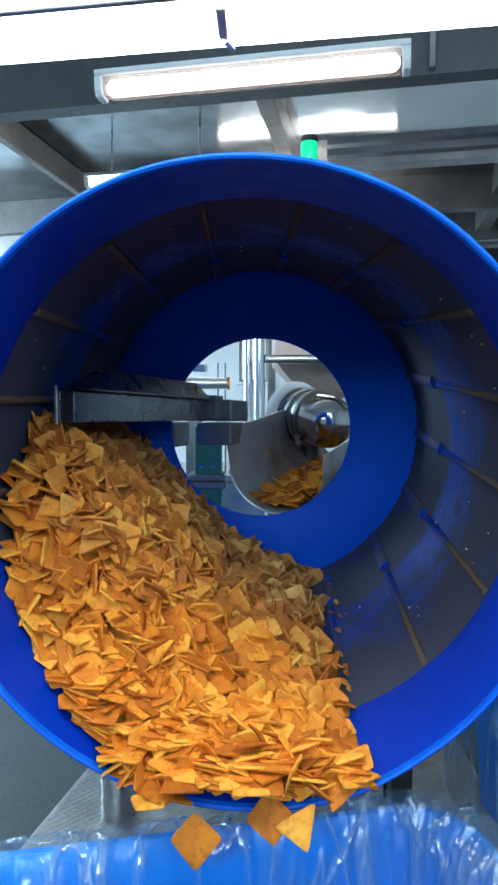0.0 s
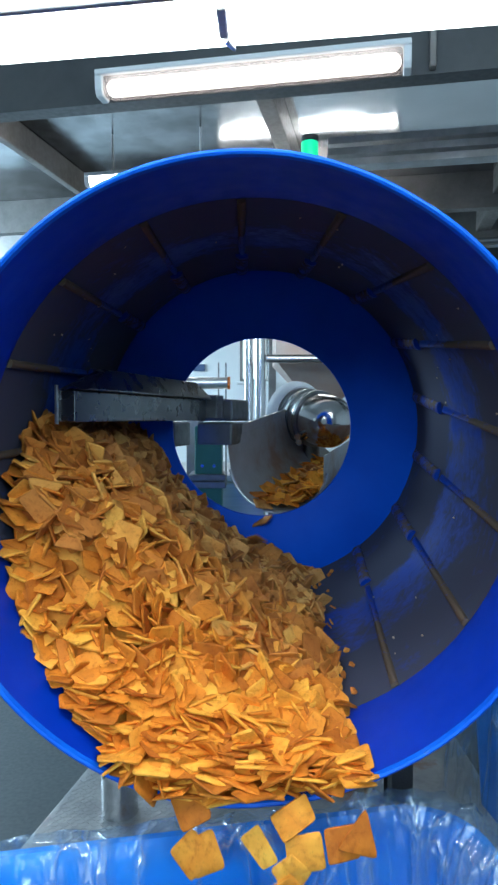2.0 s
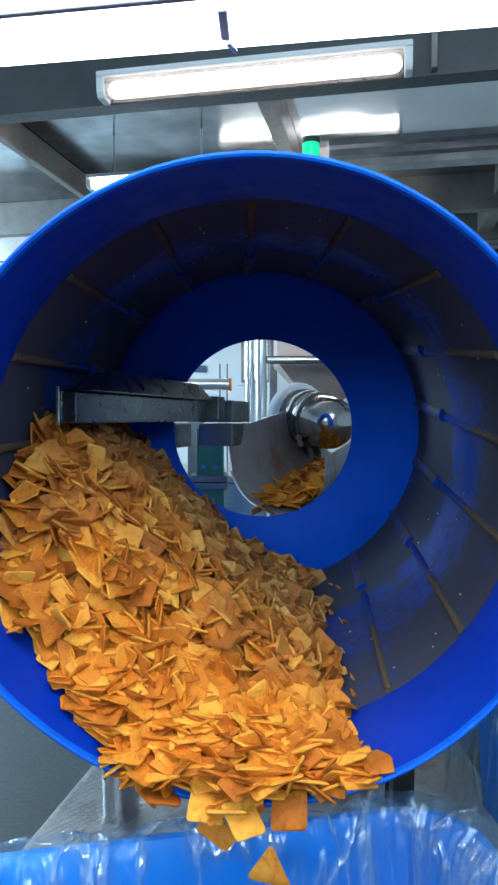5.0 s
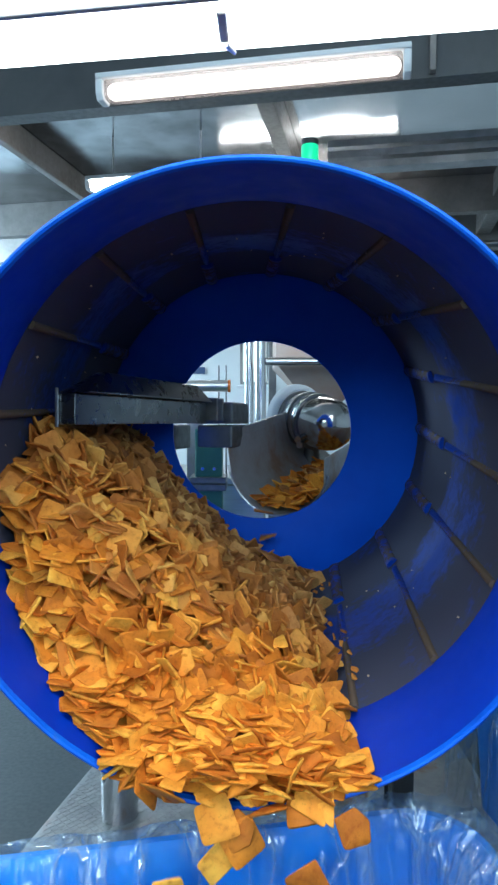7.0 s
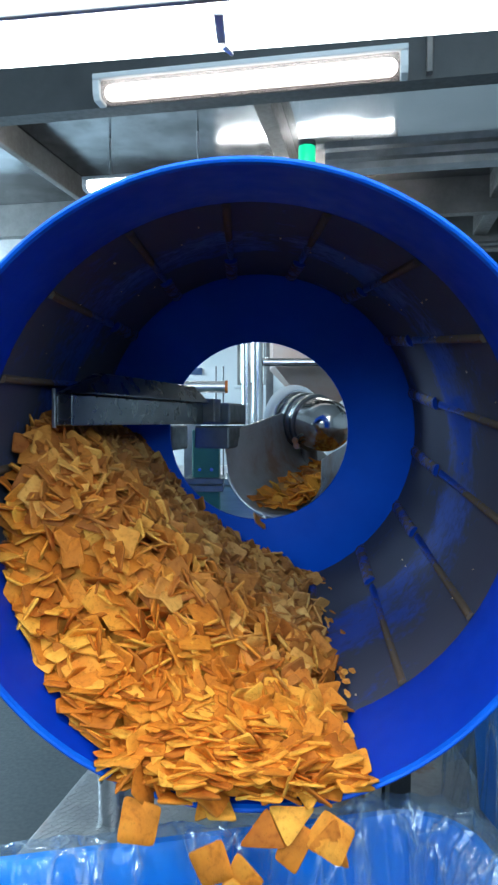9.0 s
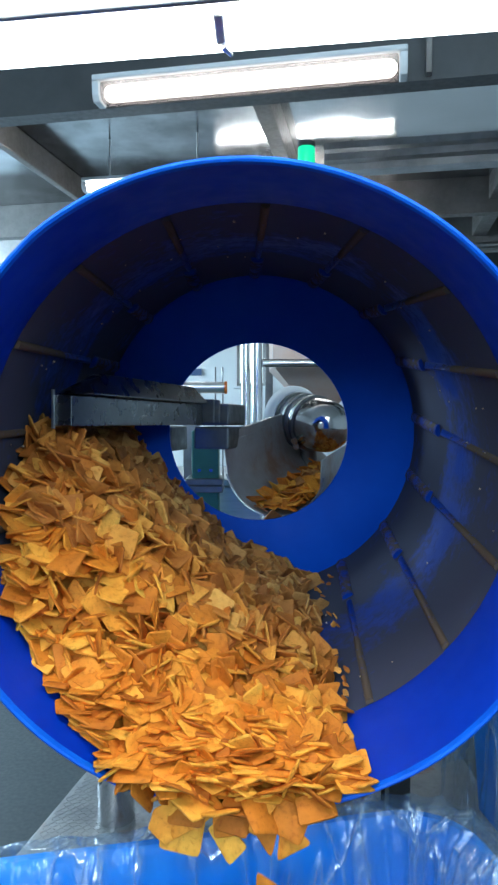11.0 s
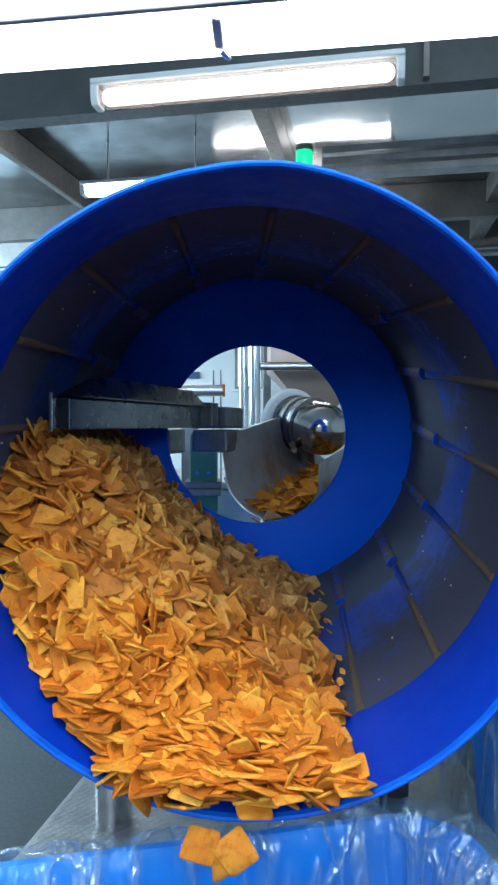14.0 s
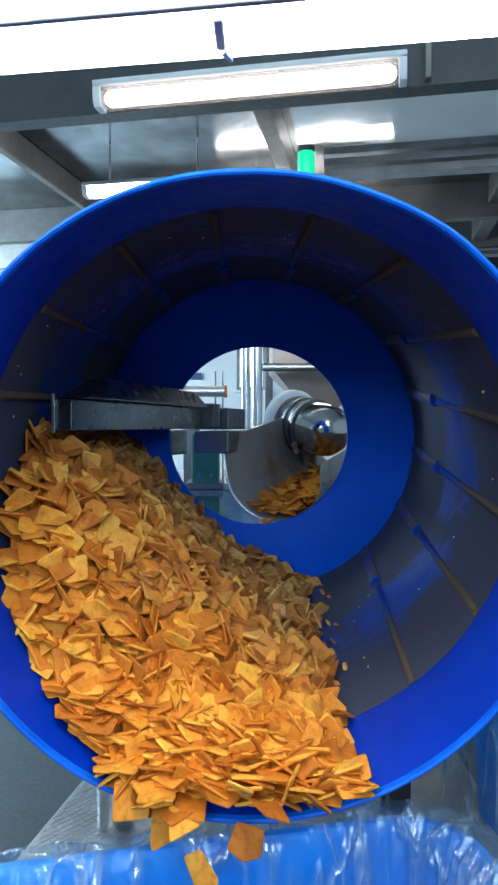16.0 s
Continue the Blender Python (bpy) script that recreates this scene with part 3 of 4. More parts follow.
def surface_point(y, s, deep=0.0):
    """A point of the heap at y along the drum, s of the way down its slope, and the slope's turn."""
    a, b = (radians(float(np.interp(y, EDGE_Y, e))) for e in (EDGE_LEFT, EDGE_RIGHT))
    rr = R - 0.012
    pl, pr = np.array((rr * math.sin(a), -rr * math.cos(a))), np.array((rr * math.sin(b), -rr * math.cos(b)))
    d = pr - pl
    n = np.array((-d[1], d[0])) / np.hypot(*d)
    swell = 0.02 * math.sin(math.pi * s) * math.cos(math.pi * s) * np.interp(y, (0.1, 0.3), (0, 1.6)) - 0.045 * math.sin(math.pi * s) * np.interp(y, (0.3, 0.85), (0, 1))
    p = pl + d * s + n * (swell - deep)
    k = np.hypot(*p)
    if k > rr - 0.004:
        p = p * (rr - 0.004) / k
    return p[0], p[1], math.degrees(math.atan2(-d[1], d[0]))


def chip_pose(y, s, deep, lean, spin):
    x, z, tilt = surface_point(y, s, deep)
    fall = float(np.interp(y, (0.0, 0.06, 0.12, 0.25, 0.4), (-14, -8, 14, 18, 4)))
    return pose(x, y, z) @ pose(0, 0, 0, 0, tilt, 0) @ pose(0, 0, 0, fall, 0, 0) @ Euler((radians(lean[0]), radians(lean[1]), radians(spin))).to_matrix().to_4x4()


heap = empty("chip_heap", DRUM, "deep sloping heap of orange seasoned chips in the drum", "chips", kind="stuff")
grid = bmesh.new()
rows = []
for i in range(41):
    y = -0.005 + 0.925 * i / 40
    rows.append([grid.verts.new((x, y, z)) for x, z, _ in (surface_point(y, j / 24, 0.03) for j in range(25))])
for a, b in zip(rows, rows[1:]):
    for j in range(24):
        grid.faces.new((a[j], a[j + 1], b[j + 1], b[j]))
part("packed_chips", grid, M_CHIP_HEAP, heap)


def scatter(n, ys, depth, wild):
    out = []
    for _ in range(n):
        y, s = rng.uniform(*ys), rng.uniform(0.0, 1.0)
        w = wild if rng.random() < 0.6 else wild * 2.2
        out.append(chip_pose(y, s, rng.uniform(-0.012, depth), rng.normal(0, w, 2), rng.uniform(0, 360)))
    return out


heap_of("resting_chips", scatter(1350, (0.1, 0.91), 0.026, 27), M_CHIP_HEAP, heap)
heap_of("front_chips", scatter(120, (-0.012, 0.15), 0.03, 13), M_CHIP_HEAP, heap)
for m in scatter(280, (-0.012, 0.15), 0.026, 13):
    ob = new("corn_chip", CHIP_MESH[0][int(rng.integers(len(SHAPES)))])
    ob.parent, ob.matrix_basis = heap, m

# single chips that lie on the heap's front by the lip
LIP_CHIPS = []
for i in range(110):
    LIP_CHIPS.append((single("orange seasoned chip lying at the drum's lip", "chips at the drum's lip"), rng.uniform(0, 1), int(rng.integers(1 << 30))))

# chips that slide down the slope, go under at its foot and are carried up again inside the heap
SLIDING = []
for i in range(130):
    y = rng.uniform(0.14, 0.89)
    label = ("orange seasoned chip tumbling down the heap", "orange chip tumbling down the heap, half paled as by haze", "orange chip tumbling down the heap, paled to tan as by haze")[haze_step(y)]
    SLIDING.append((single(label, "chips sliding in the drum", haze_step(y)), y, rng.uniform(0, 1), int(rng.integers(1 << 30))))
CLUMPS = []
for i in range(64):
    poses = []
    for _ in range(26):
        a, k = rng.uniform(0, 2 * math.pi), 0.066 * math.sqrt(rng.random())
        w = 20 if rng.random() < 0.6 else 48
        poses.append(pose(k * math.cos(a), k * math.sin(a), rng.uniform(-0.016, 0.004) - 1.5 * k * k, *rng.normal(0, w, 2), rng.uniform(0, 360)))
    y = 0.17 + 0.72 * ((i * 0.618) % 1)
    ob = tagged(heap_of("sliding_chips", poses, M_CLUMP[haze_step(y)]), "loose clump of orange seasoned chips sliding down", "chips", "sliding clumps")
    CLUMPS.append((ob, y, rng.uniform(0, 1), int(rng.integers(1 << 30))))

# small broken pieces that hop about at the foot of the slope
FRAGMENTS = []
fragment_mesh = bpy.data.meshes.new("chip_fragment")
fragment_mesh.from_pydata((SHAPES[4][0] * np.array((0.34, 0.26, 0.6))).tolist(), [], SHAPES[4][1])
fragment_mesh.materials.append(M_CHIP[1])
for i in range(34):
    ob = tagged(new("chip_fragment", fragment_mesh), "small broken piece of an orange chip", "chip", "broken chip pieces")
    FRAGMENTS.append((ob, rng.uniform(0.2, 0.85), rng.uniform(0, 1), int(rng.integers(1 << 30))))

# chips that drop over the lip into the bin: when they pass the height of its rim, and their place along the lip in degrees
DROPS = [(0.2, -13), (0.6, 6), (0.7, 3), (1.0, 16), (1.75, 4), (1.8, 9), (1.9, 13), (2.1, -8), (2.15, -3), (2.2, 2), (2.15, 8), (2.25, 12), (2.3, 15), (2.6, 8), (2.8, -9),
         (3.15, -9), (3.25, -13), (3.45, -11), (3.6, -12), (4.1, 11), (4.35, 9), (4.55, -8), (4.7, -6), (5.0, 2), (5.4, -6), (5.8, 9), (6.2, -3), (6.6, -5), (6.8, -11), (6.9, 10),
         (7.1, -5), (7.3, 21), (7.35, -3), (7.45, -4), (7.6, -7), (7.8, 11), (7.85, 13), (7.95, 12), (8.75, -2), (8.8, -4), (8.85, 0), (8.95, -3), (9.05, -7), (9.2, 15), (9.25, 10), (9.35, 12), (9.35, -20), (9.4, -2),
         (9.8, 4), (10.2, -6), (10.6, 8), (10.9, 0), (13.15, -14), (13.2, -6), (13.25, -2), (13.3, 2), (13.4, -9), (14.1, -7), (14.3, 3), (14.35, -4), (16.1, -4), (16.4, -2), (16.6, -11), (16.7, -24)]
DROPS += [(11.35 + 0.7 * k / 15, -15 + (k * 11) % 26) for k in range(16)]
DROPS += [(12.6 + 0.5 * k / 8, -24 + (k * 5) % 13) for k in range(9)]
DROPPING = [(single("orange seasoned chip dropping over the drum's lip", "chips dropping into the bin"), t, a, int(rng.integers(1 << 30))) for t, a in DROPS]


# ---- bins with clear liners ----
def rounded(w, d, r, n=8):
    """Outline of a rounded rectangle, with outward directions."""
    out = []
    for cx, cy, a0 in ((w / 2 - r, d / 2 - r, 0), (-w / 2 + r, d / 2 - r, 90), (-w / 2 + r, -d / 2 + r, 180), (w / 2 - r, -d / 2 + r, 270)):
        for i in range(n + 1):
            a = radians(a0 + 90 * i / n)
            out.append((cx + r * math.cos(a), cy + r * math.sin(a), math.cos(a), math.sin(a)))
    return out


def dense(outline, step):
    out = []
    for p, q in zip(outline, outline[1:] + outline[:1]):
        n = max(1, int(math.hypot(q[0] - p[0], q[1] - p[1]) / step))
        out += [tuple(p[k] + (q[k] - p[k]) * i / n for k in range(4)) for i in range(n)]
    return out


def skin(bm, rings, last=False):
    rows = [[bm.verts.new(p) for p in ring] for ring in rings]
    for a, b in zip(rows, rows[1:]):
        for i in range(len(a)):
            j = (i + 1) % len(a)
            bm.faces.new((a[i], a[j], b[j], b[i]))
    if last:
        bm.faces.new(rows[-1])
    return bm


def bin_with_liner(m, w, d, top, seed, label):
    thing = empty("plastic_bin", m, label, "bin", "bins")
    o = rounded(w, d, 0.09)

    def ring(out, z):
        return [(x + nx * out, y + ny * out, z) for x, y, nx, ny in o]
    part("tub", skin(bmesh.new(), [ring(-0.06, 0.0), ring(-0.004, top - 0.07), ring(0.014, top - 0.065), ring(0.018, top - 0.01), ring(0.012, top), ring(0.0, top),
                                   ring(-0.008, top - 0.01), ring(-0.012, top - 0.07), ring(-0.066, 0.03)], True), M_BIN, thing, "blue plastic tub", True)
    r = np.random.default_rng(seed)
    o2 = dense(o, 0.012)
    ph = r.uniform(0, 6.28, 8)
    run = np.cumsum([0] + [math.hypot(q[0] - p[0], q[1] - p[1]) for p, q in zip(o2, o2[1:])])
    rings = []
    for k, (out, z, amp) in enumerate(((0.075, top - 0.5, 0.02), (0.06, top - 0.32, 0.018), (0.05, top - 0.17, 0.016), (0.042, top - 0.12, 0.014), (0.036, top - 0.06, 0.011), (0.03, top - 0.02, 0.008), (0.018, top + 0.012, 0.007), (0.004, top + 0.017, 0.007),
                                       (-0.02, top + 0.006, 0.008), (-0.03, top - 0.03, 0.011), (-0.036, top - 0.08, 0.014), (-0.042, top - 0.14, 0.016), (-0.052, top - 0.22, 0.018), (-0.07, top - 0.4, 0.018))):
        row = []
        for (x, y, nx, ny), s in zip(o2, run):
            f = math.sin(s * 34 + ph[0] + 0.5 * k) * 0.45 + abs(math.sin(s * 55 + ph[3] - 0.3 * k)) * 0.7 - 0.35 + math.sin(s * 71 + ph[1] - 0.35 * k) * 0.3 + max(0, math.sin(s * 23 + ph[2] + 0.2 * k)) ** 3 * 0.9 - 0.2
            wob = noise.noise((s * 12, k * 0.5, seed * 3.1)) * 1.3
            e = max(out + amp * (f + wob), out - 0.012) if out > 0.01 else min(out - amp * abs(f + wob) * 0.8, -0.016)
            row.append((x + nx * e, y + ny * e, z + 0.010 * noise.noise((s * 14, k * 0.3, seed))))
        rings.append(row)
    part("liner", skin(bmesh.new(), rings), M_FILM, thing, "crumpled clear plastic liner folded over the rim", True)
    # a gathered bunch of film at one corner
    near_corner = [p for p in dense(o, 0.005) if p[0] > w / 2 - 0.17 and p[1] > d / 2 - 0.22]
    near_corner.sort(key=lambda p: math.atan2(p[1] - d / 2 + 0.3, p[0] - w / 2 + 0.3))
    fold, rows = bmesh.new(), []
    for k, (out, z) in enumerate(((0.06, top - 0.13), (0.05, top - 0.06), (0.036, top - 0.005), (0.014, top + 0.022), (-0.012, top + 0.024), (-0.035, top - 0.008), (-0.046, top - 0.06), (-0.054, top - 0.13), (-0.066, top - 0.24), (-0.08, top - 0.36))):
        row = []
        for i, (x, y, nx, ny) in enumerate(near_corner):
            u = i / len(near_corner)
            ease = min(1, 6 * u, 6 * (1 - u))
            g = noise.noise((u * 26 + 0.25 * k, k * 0.3, seed)) * 0.016 + abs(noise.noise((u * 11, 7.0 + 0.15 * k, seed))) * 0.022
            q = out + (g if out > 0 else -g) * ease - (0.0 if out > 0 else -0.004)
            row.append(fold.verts.new((x + nx * q, y + ny * q, z + 0.012 * noise.noise((u * 17, k * 0.2, seed + 5)))))
        rows.append(row)
    for a, b in zip(rows, rows[1:]):
        for i in range(len(a) - 1):
            fold.faces.new((a[i], a[i + 1], b[i + 1], b[i]))
    part("liner_gather", fold, M_FOLD, thing, "bunched clear film at the corner", True)
    return thing


B_TURN = 11
bin_with_liner(Matrix.Translation((-0.06, 0.66, 0)) @ pose(0, 0, 0, 0, 0, B_TURN), 0.86, 0.56, 0.838, 3, "blue plastic bin with a clear crumpled liner below the drum")
bin_with_liner(Matrix.Translation((1.0, 1.80, 0)) @ pose(0, 0, 0, 0, 0, 8), 0.62, 0.62, 0.82, 5, "blue plastic bin with a clear liner standing beside")
post = empty("black_post", pose(0.425, 1.86, 0.25), "black square post beside the leg", "post")
part("upright", block((-0.03, -0.03, 0.0), (0.03, 0.03, 0.6), 0.004), M_BLACK, post)

# ---- seasoning arm that reaches into the drum ----
tip, root = Vector((-0.328, 1.2, 1.423)), Vector((-0.13, 1.9, 1.412))
ARM = Matrix.Translation(tip) @ (root - tip).to_track_quat("Y", "Z").to_matrix().to_4x4()
LEN = (root - tip).length
arm = empty("seasoning_arm", ARM, "long steel seasoning feeder arm with a hooded top", "feeder arm")
part("trough", extrude([(-0.018, 0), (0.018, 0), (0.018, 0.056), (-0.018, 0.056)], 0.006, LEN - 0.03, "y", bevel=0.002), M_ARM, arm, "dark polished steel trough")
part("trough_edge", block((-0.021, 0.006, 0.0505), (-0.0185, LEN - 0.03, 0.0565), 0.0006), M_STEEL, arm, "folded bright upper edge")
roof = bmesh.new()
foot = [roof.verts.new(p) for p in ((-0.021, 0.01, 0.0575), (0.04, 0.01, 0.0575), (0.04, LEN - 0.035, 0.0575), (-0.021, LEN - 0.035, 0.0575))]
ridge = [roof.verts.new(p) for p in ((0.004, 0.11, 0.1), (0.022, 0.11, 0.1), (0.022, LEN - 0.11, 0.1), (0.004, LEN - 0.11, 0.1))]
for k in range(4):
    roof.faces.new((foot[k], foot[(k + 1) % 4], ridge[(k + 1) % 4], ridge[k]))
roof.faces.new(foot[::-1])
roof.faces.new(ridge)
bmesh.ops.bevel(roof, geom=roof.edges[:], offset=0.003, segments=2, affect="EDGES", profile=0.5)
part("hood", roof, M_ARM, arm, "hipped polished steel hood")
part("end_flange", block((-0.02, 0.0, -0.004), (-0.014, 0.005, 0.066), 0.001), M_STEEL, arm, "thin bright end plate")
for y in (LEN - 0.03, LEN + 0.02):
    part("clamp", block((-0.05, y, 0.005), (0.05, y + 0.012, 0.07), 0.003), M_STEEL_DARK, arm)
part("gearbox", block((-0.045, LEN + 0.034, -0.002), (0.075, LEN + 0.2, 0.06), 0.006), M_STEEL_DARK, arm, "dull steel gearbox")
part("bracket", block((-0.03, LEN + 0.03, -0.07), (0.075, LEN + 0.26, -0.006), 0.006), M_STEEL_DARK, arm)
part("lower_block", block((-0.15, LEN - 0.03, -0.075), (-0.075, LEN + 0.1, -0.004), 0.006), M_STEEL_DARK, arm)

# ---- things behind the drum ----
mount = empty("green_mount", pose(-0.14, 2.34, 0), "green painted steel machine mount", "machine mount")
column = part("column", block((-0.046, -0.05, 0.02), (0.046, 0.05, 1.385), 0.005), M_GREEN, mount)
part("collar", block((-0.065, -0.07, 1.20), (0.06, 0.07, 1.222), 0.003), M_STEEL_DARK, mount)
part("collar", block((-0.065, -0.07, 1.175), (0.06, 0.07, 1.198), 0.003), M_STEEL_DARK, mount)
part("foot", block((-0.1, -0.1, 0), (0.1, 0.1, 0.02), 0.003), M_STEEL_DARK, mount)
for x in (-0.02, 0.02):
    part("bolt", rod((x, -0.05, 1.25), (x, -0.058, 1.25), 0.006, sides=6), M_CHROME, column)
bench = empty("steel_cabinet", pose(-0.16, 3.0, 0), "pale steel machine cabinet with a flat top", "cabinet")
part("body", block((-0.35, -0.3, 0.06), (0.22, 0.3, 1.15), 0.008), M_STEEL, bench)
part("top", block((-0.37, -0.32, 1.152), (0.24, 0.32, 1.18), 0.004), M_STEEL, bench)
part("plinth", block((-0.33, -0.28, 0), (0.2, 0.28, 0.058), 0.004), M_BLACK, bench)
for x, y, r, lab in ((-0.003, 3.11, 0.02, "post"), (0.047, 3.0, 0.0235, "post")):
    p = empty("steel_post", pose(x, y, 0), "upright round stainless steel post", "post", "steel posts")
    part("tube", rod((0, 0, 0.01), (0, 0, 2.25), r, sides=24), M_CHROME, p, smooth=True)
    part("base", rod((0, 0, 0), (0, 0, 0.01), r + 0.03, sides=24), M_STEEL, p)
rail = empty("steel_rail", pose(0, 0, 0), "level round stainless steel rail", "rail")
part("tube", rod((0.071, 3.0, 1.662), (0.8, 3.02, 1.662), 0.018, sides=20), M_CHROME, rail, smooth=True)
part("support", rod((0.8, 3.02, 0.0), (0.8, 3.02, 1.68), 0.02, sides=20), M_CHROME, rail, smooth=True)

hopper = empty("steel_hopper", pose(0.36, 3.35, 0), "stainless steel hopper with sloping sides", "hopper")
fun = bmesh.new()
rings = []
for w, d, z in ((0.24, 0.24, 1.85), (0.24, 0.24, 1.66), (0.07, 0.07, 1.47), (0.07, 0.07, 1.40)):
    rings.append([(w, d, z), (-w, d, z), (-w, -d, z), (w, -d, z)])
funnel = part("funnel", skin(fun, rings), M_REFLECT_TINT, hopper, "tapering steel funnel")
part("rim", block((-0.26, -0.26, 1.85), (0.26, 0.26, 1.868), 0.003), M_STEEL, funnel)
for x, y in ((-0.24, 0.26), (0.24, 0.26)):
    part("leg", block((x - 0.02, y, 0), (x + 0.02, y + 0.04, 1.85), 0.003), M_STEEL_DARK, hopper)

# vibrating drive: a polished domed motor with clamp bands and a slotted guard
front, rear = Vector((0.285, 2.25, 1.395)), Vector((0.16, 2.46, 1.425))
MOTOR = Matrix.Translation(front) @ (rear - front).to_track_quat("Y", "Z").to_matrix().to_4x4()
motor = empty("drive_motor", MOTOR, "polished steel domed drive motor with clamps", "motor")
part("dome", lathe([(0.001, -0.04), (0.025, -0.037), (0.048, -0.028), (0.07, -0.014), (0.084, 0.01), (0.09, 0.04), (0.09, 0.13)], 40), M_DOME, motor, "dark polished domed cap", True)
shell = part("body", lathe([(0.09, 0.131), (0.09, 0.24), (0.01, 0.242)], 40), M_STEEL, motor, smooth=True)
for y in (0.1, 0.15, 0.19):
    part("band", lathe([(0.0905, y), (0.099, y), (0.099, y + 0.014), (0.0905, y + 0.014)], 40, close=True), M_STEEL_DARK, shell, smooth=True)
guard = part("guard", lathe([(0.08, 0.205), (0.104, 0.205), (0.114, 0.213), (0.118, 0.225), (0.118, 0.245), (0.08, 0.245)], 48), M_WALL, motor, "pale grey slotted guard", True)
for k in range(24):
    part("slot", block((-0.0022, 0.2425, 0.088), (0.0022, 0.2465, 0.102), 0, m=pose(0, -0.031, 0, 0, k * 15, 0)), M_BLACK, guard)
part("bolt", rod((-0.07, 0.10, -0.055), (-0.10, 0.07, -0.055), 0.012, sides=6), M_CHROME, motor)
part("bolt", rod((-0.055, 0.11, -0.075), (-0.085, 0.08, -0.075), 0.012, sides=6), M_CHROME, motor)
part("pedestal", rod(MOTOR.inverted() @ Vector((0.22, 2.42, 1.33)), MOTOR.inverted() @ Vector((0.30, 2.62, 0.0)), 0.03), M_STEEL_DARK, motor)

# infeed chute: a bent steel trough that brings chips to the drum's hole
CHUTE = pose(0.075, 1.86, 1.30, 7, 0, -24)
chute = empty("infeed_chute", CHUTE, "bent stainless steel infeed chute with chips in it", "chute")


def trough(r, y0, y1):
    pts = [(-r - 0.005, 0.06)] + [(-r * math.cos(math.pi * i / 16), -r * math.sin(math.pi * i / 16)) for i in range(1, 15)] + [(r * 0.95, 0.02)]
    inner = [(p * 0.982, q * 0.982) for p, q in pts]
    bm = bmesh.new()
    rows = [[bm.verts.new((p, y, q)) for p, q in pts + inner[::-1]] for y in (y0, y1)]
    n = len(rows[0])
    for i in range(n):
        bm.faces.new((rows[0][i], rows[0][(i + 1) % n], rows[1][(i + 1) % n], rows[1][i]))
    k = len(pts)
    for row in rows:
        for i in range(k - 1):
            bm.faces.new((row[i], row[i + 1], row[n - 2 - i], row[n - 1 - i]))
    return bm


part("trough", trough(0.145, 0.0, 0.75), M_CHUTE, chute, "bent sheet steel trough", True)
part("side_plate", block((-0.158, 0.02, 0.05), (-0.148, 0.5, 0.085), 0.002), M_CHUTE, chute)
rim = bmesh.new()
for k in range(15):
    a, b = (math.pi * (0.06 + 0.88 * (k + d) / 15) for d in (0, 1))
    rod((-0.147 * math.cos(a), -0.002, -0.147 * math.sin(a)), (-0.147 * math.cos(b), -0.002, -0.147 * math.sin(b)), 0.0035, rim, 8)
part("rolled_rim", rim, M_STEEL, chute, "rolled bright front edge", True)
part("hanger", rod((0.0, 0.6, -0.15), (0.0, 0.7, -1.25), 0.025), M_STEEL_DARK, chute)
poses = []
for _ in range(230):
    y, a = rng.uniform(0.005, 0.6), rng.uniform(-0.55, 0.85)
    rr = 0.132 - 0.022 * rng.random()
    poses.append(pose(rr * math.sin(a) * 1.0, y, -rr * math.cos(a) + 0.02 * max(0, a), rng.normal(8, 14), rng.normal(0, 14) - math.degrees(a) * 0.8, rng.uniform(0, 360)))
fill = heap_of("chute_chips", poses, M_CLUMP[0])
fill.matrix_world = CHUTE
tagged(fill, "orange chips sliding down the steel chute", "chips")

small = empty("feeder_motor", pose(-0.12, 2.6, 1.18), "small steel cylinder with an orange end ring", "motor")
barrel = part("barrel", rod((-0.14, 0, 0.36), (0.035, 0, 0.36), 0.022, sides=24), M_STEEL, small, smooth=True)
part("ring", rod((0.036, 0, 0.36), (0.046, 0, 0.36), 0.024, sides=24), M_ORANGE, barrel, "orange end ring", True)
for x in (0.0, 0.028):
    part("rod", rod((x, 0.03, 0.0), (x, 0.03, 0.44), 0.003, sides=8), M_STEEL_DARK, small)
part("stand", block((-0.12, -0.03, 0.0), (-0.06, 0.03, 0.34), 0.003), M_STEEL_DARK, small)
sign = empty("wall_sign", pose(-0.52, 6.99, 1.85), "small dark blue sign on the pale wall", "sign")
part("plate", block((-0.06, -0.01, -0.035), (0.06, 0.004, 0.035), 0.002), M_SIGN, sign)

# small chips that drop from the chute into the drum
FEED = [(single("orange chip dropping from the chute into the drum", "chips dropping from the chute", 2), 0.1 + 0.27 * i + rng.uniform(-0.12, 0.12), int(rng.integers(1 << 30))) for i in range(59)]


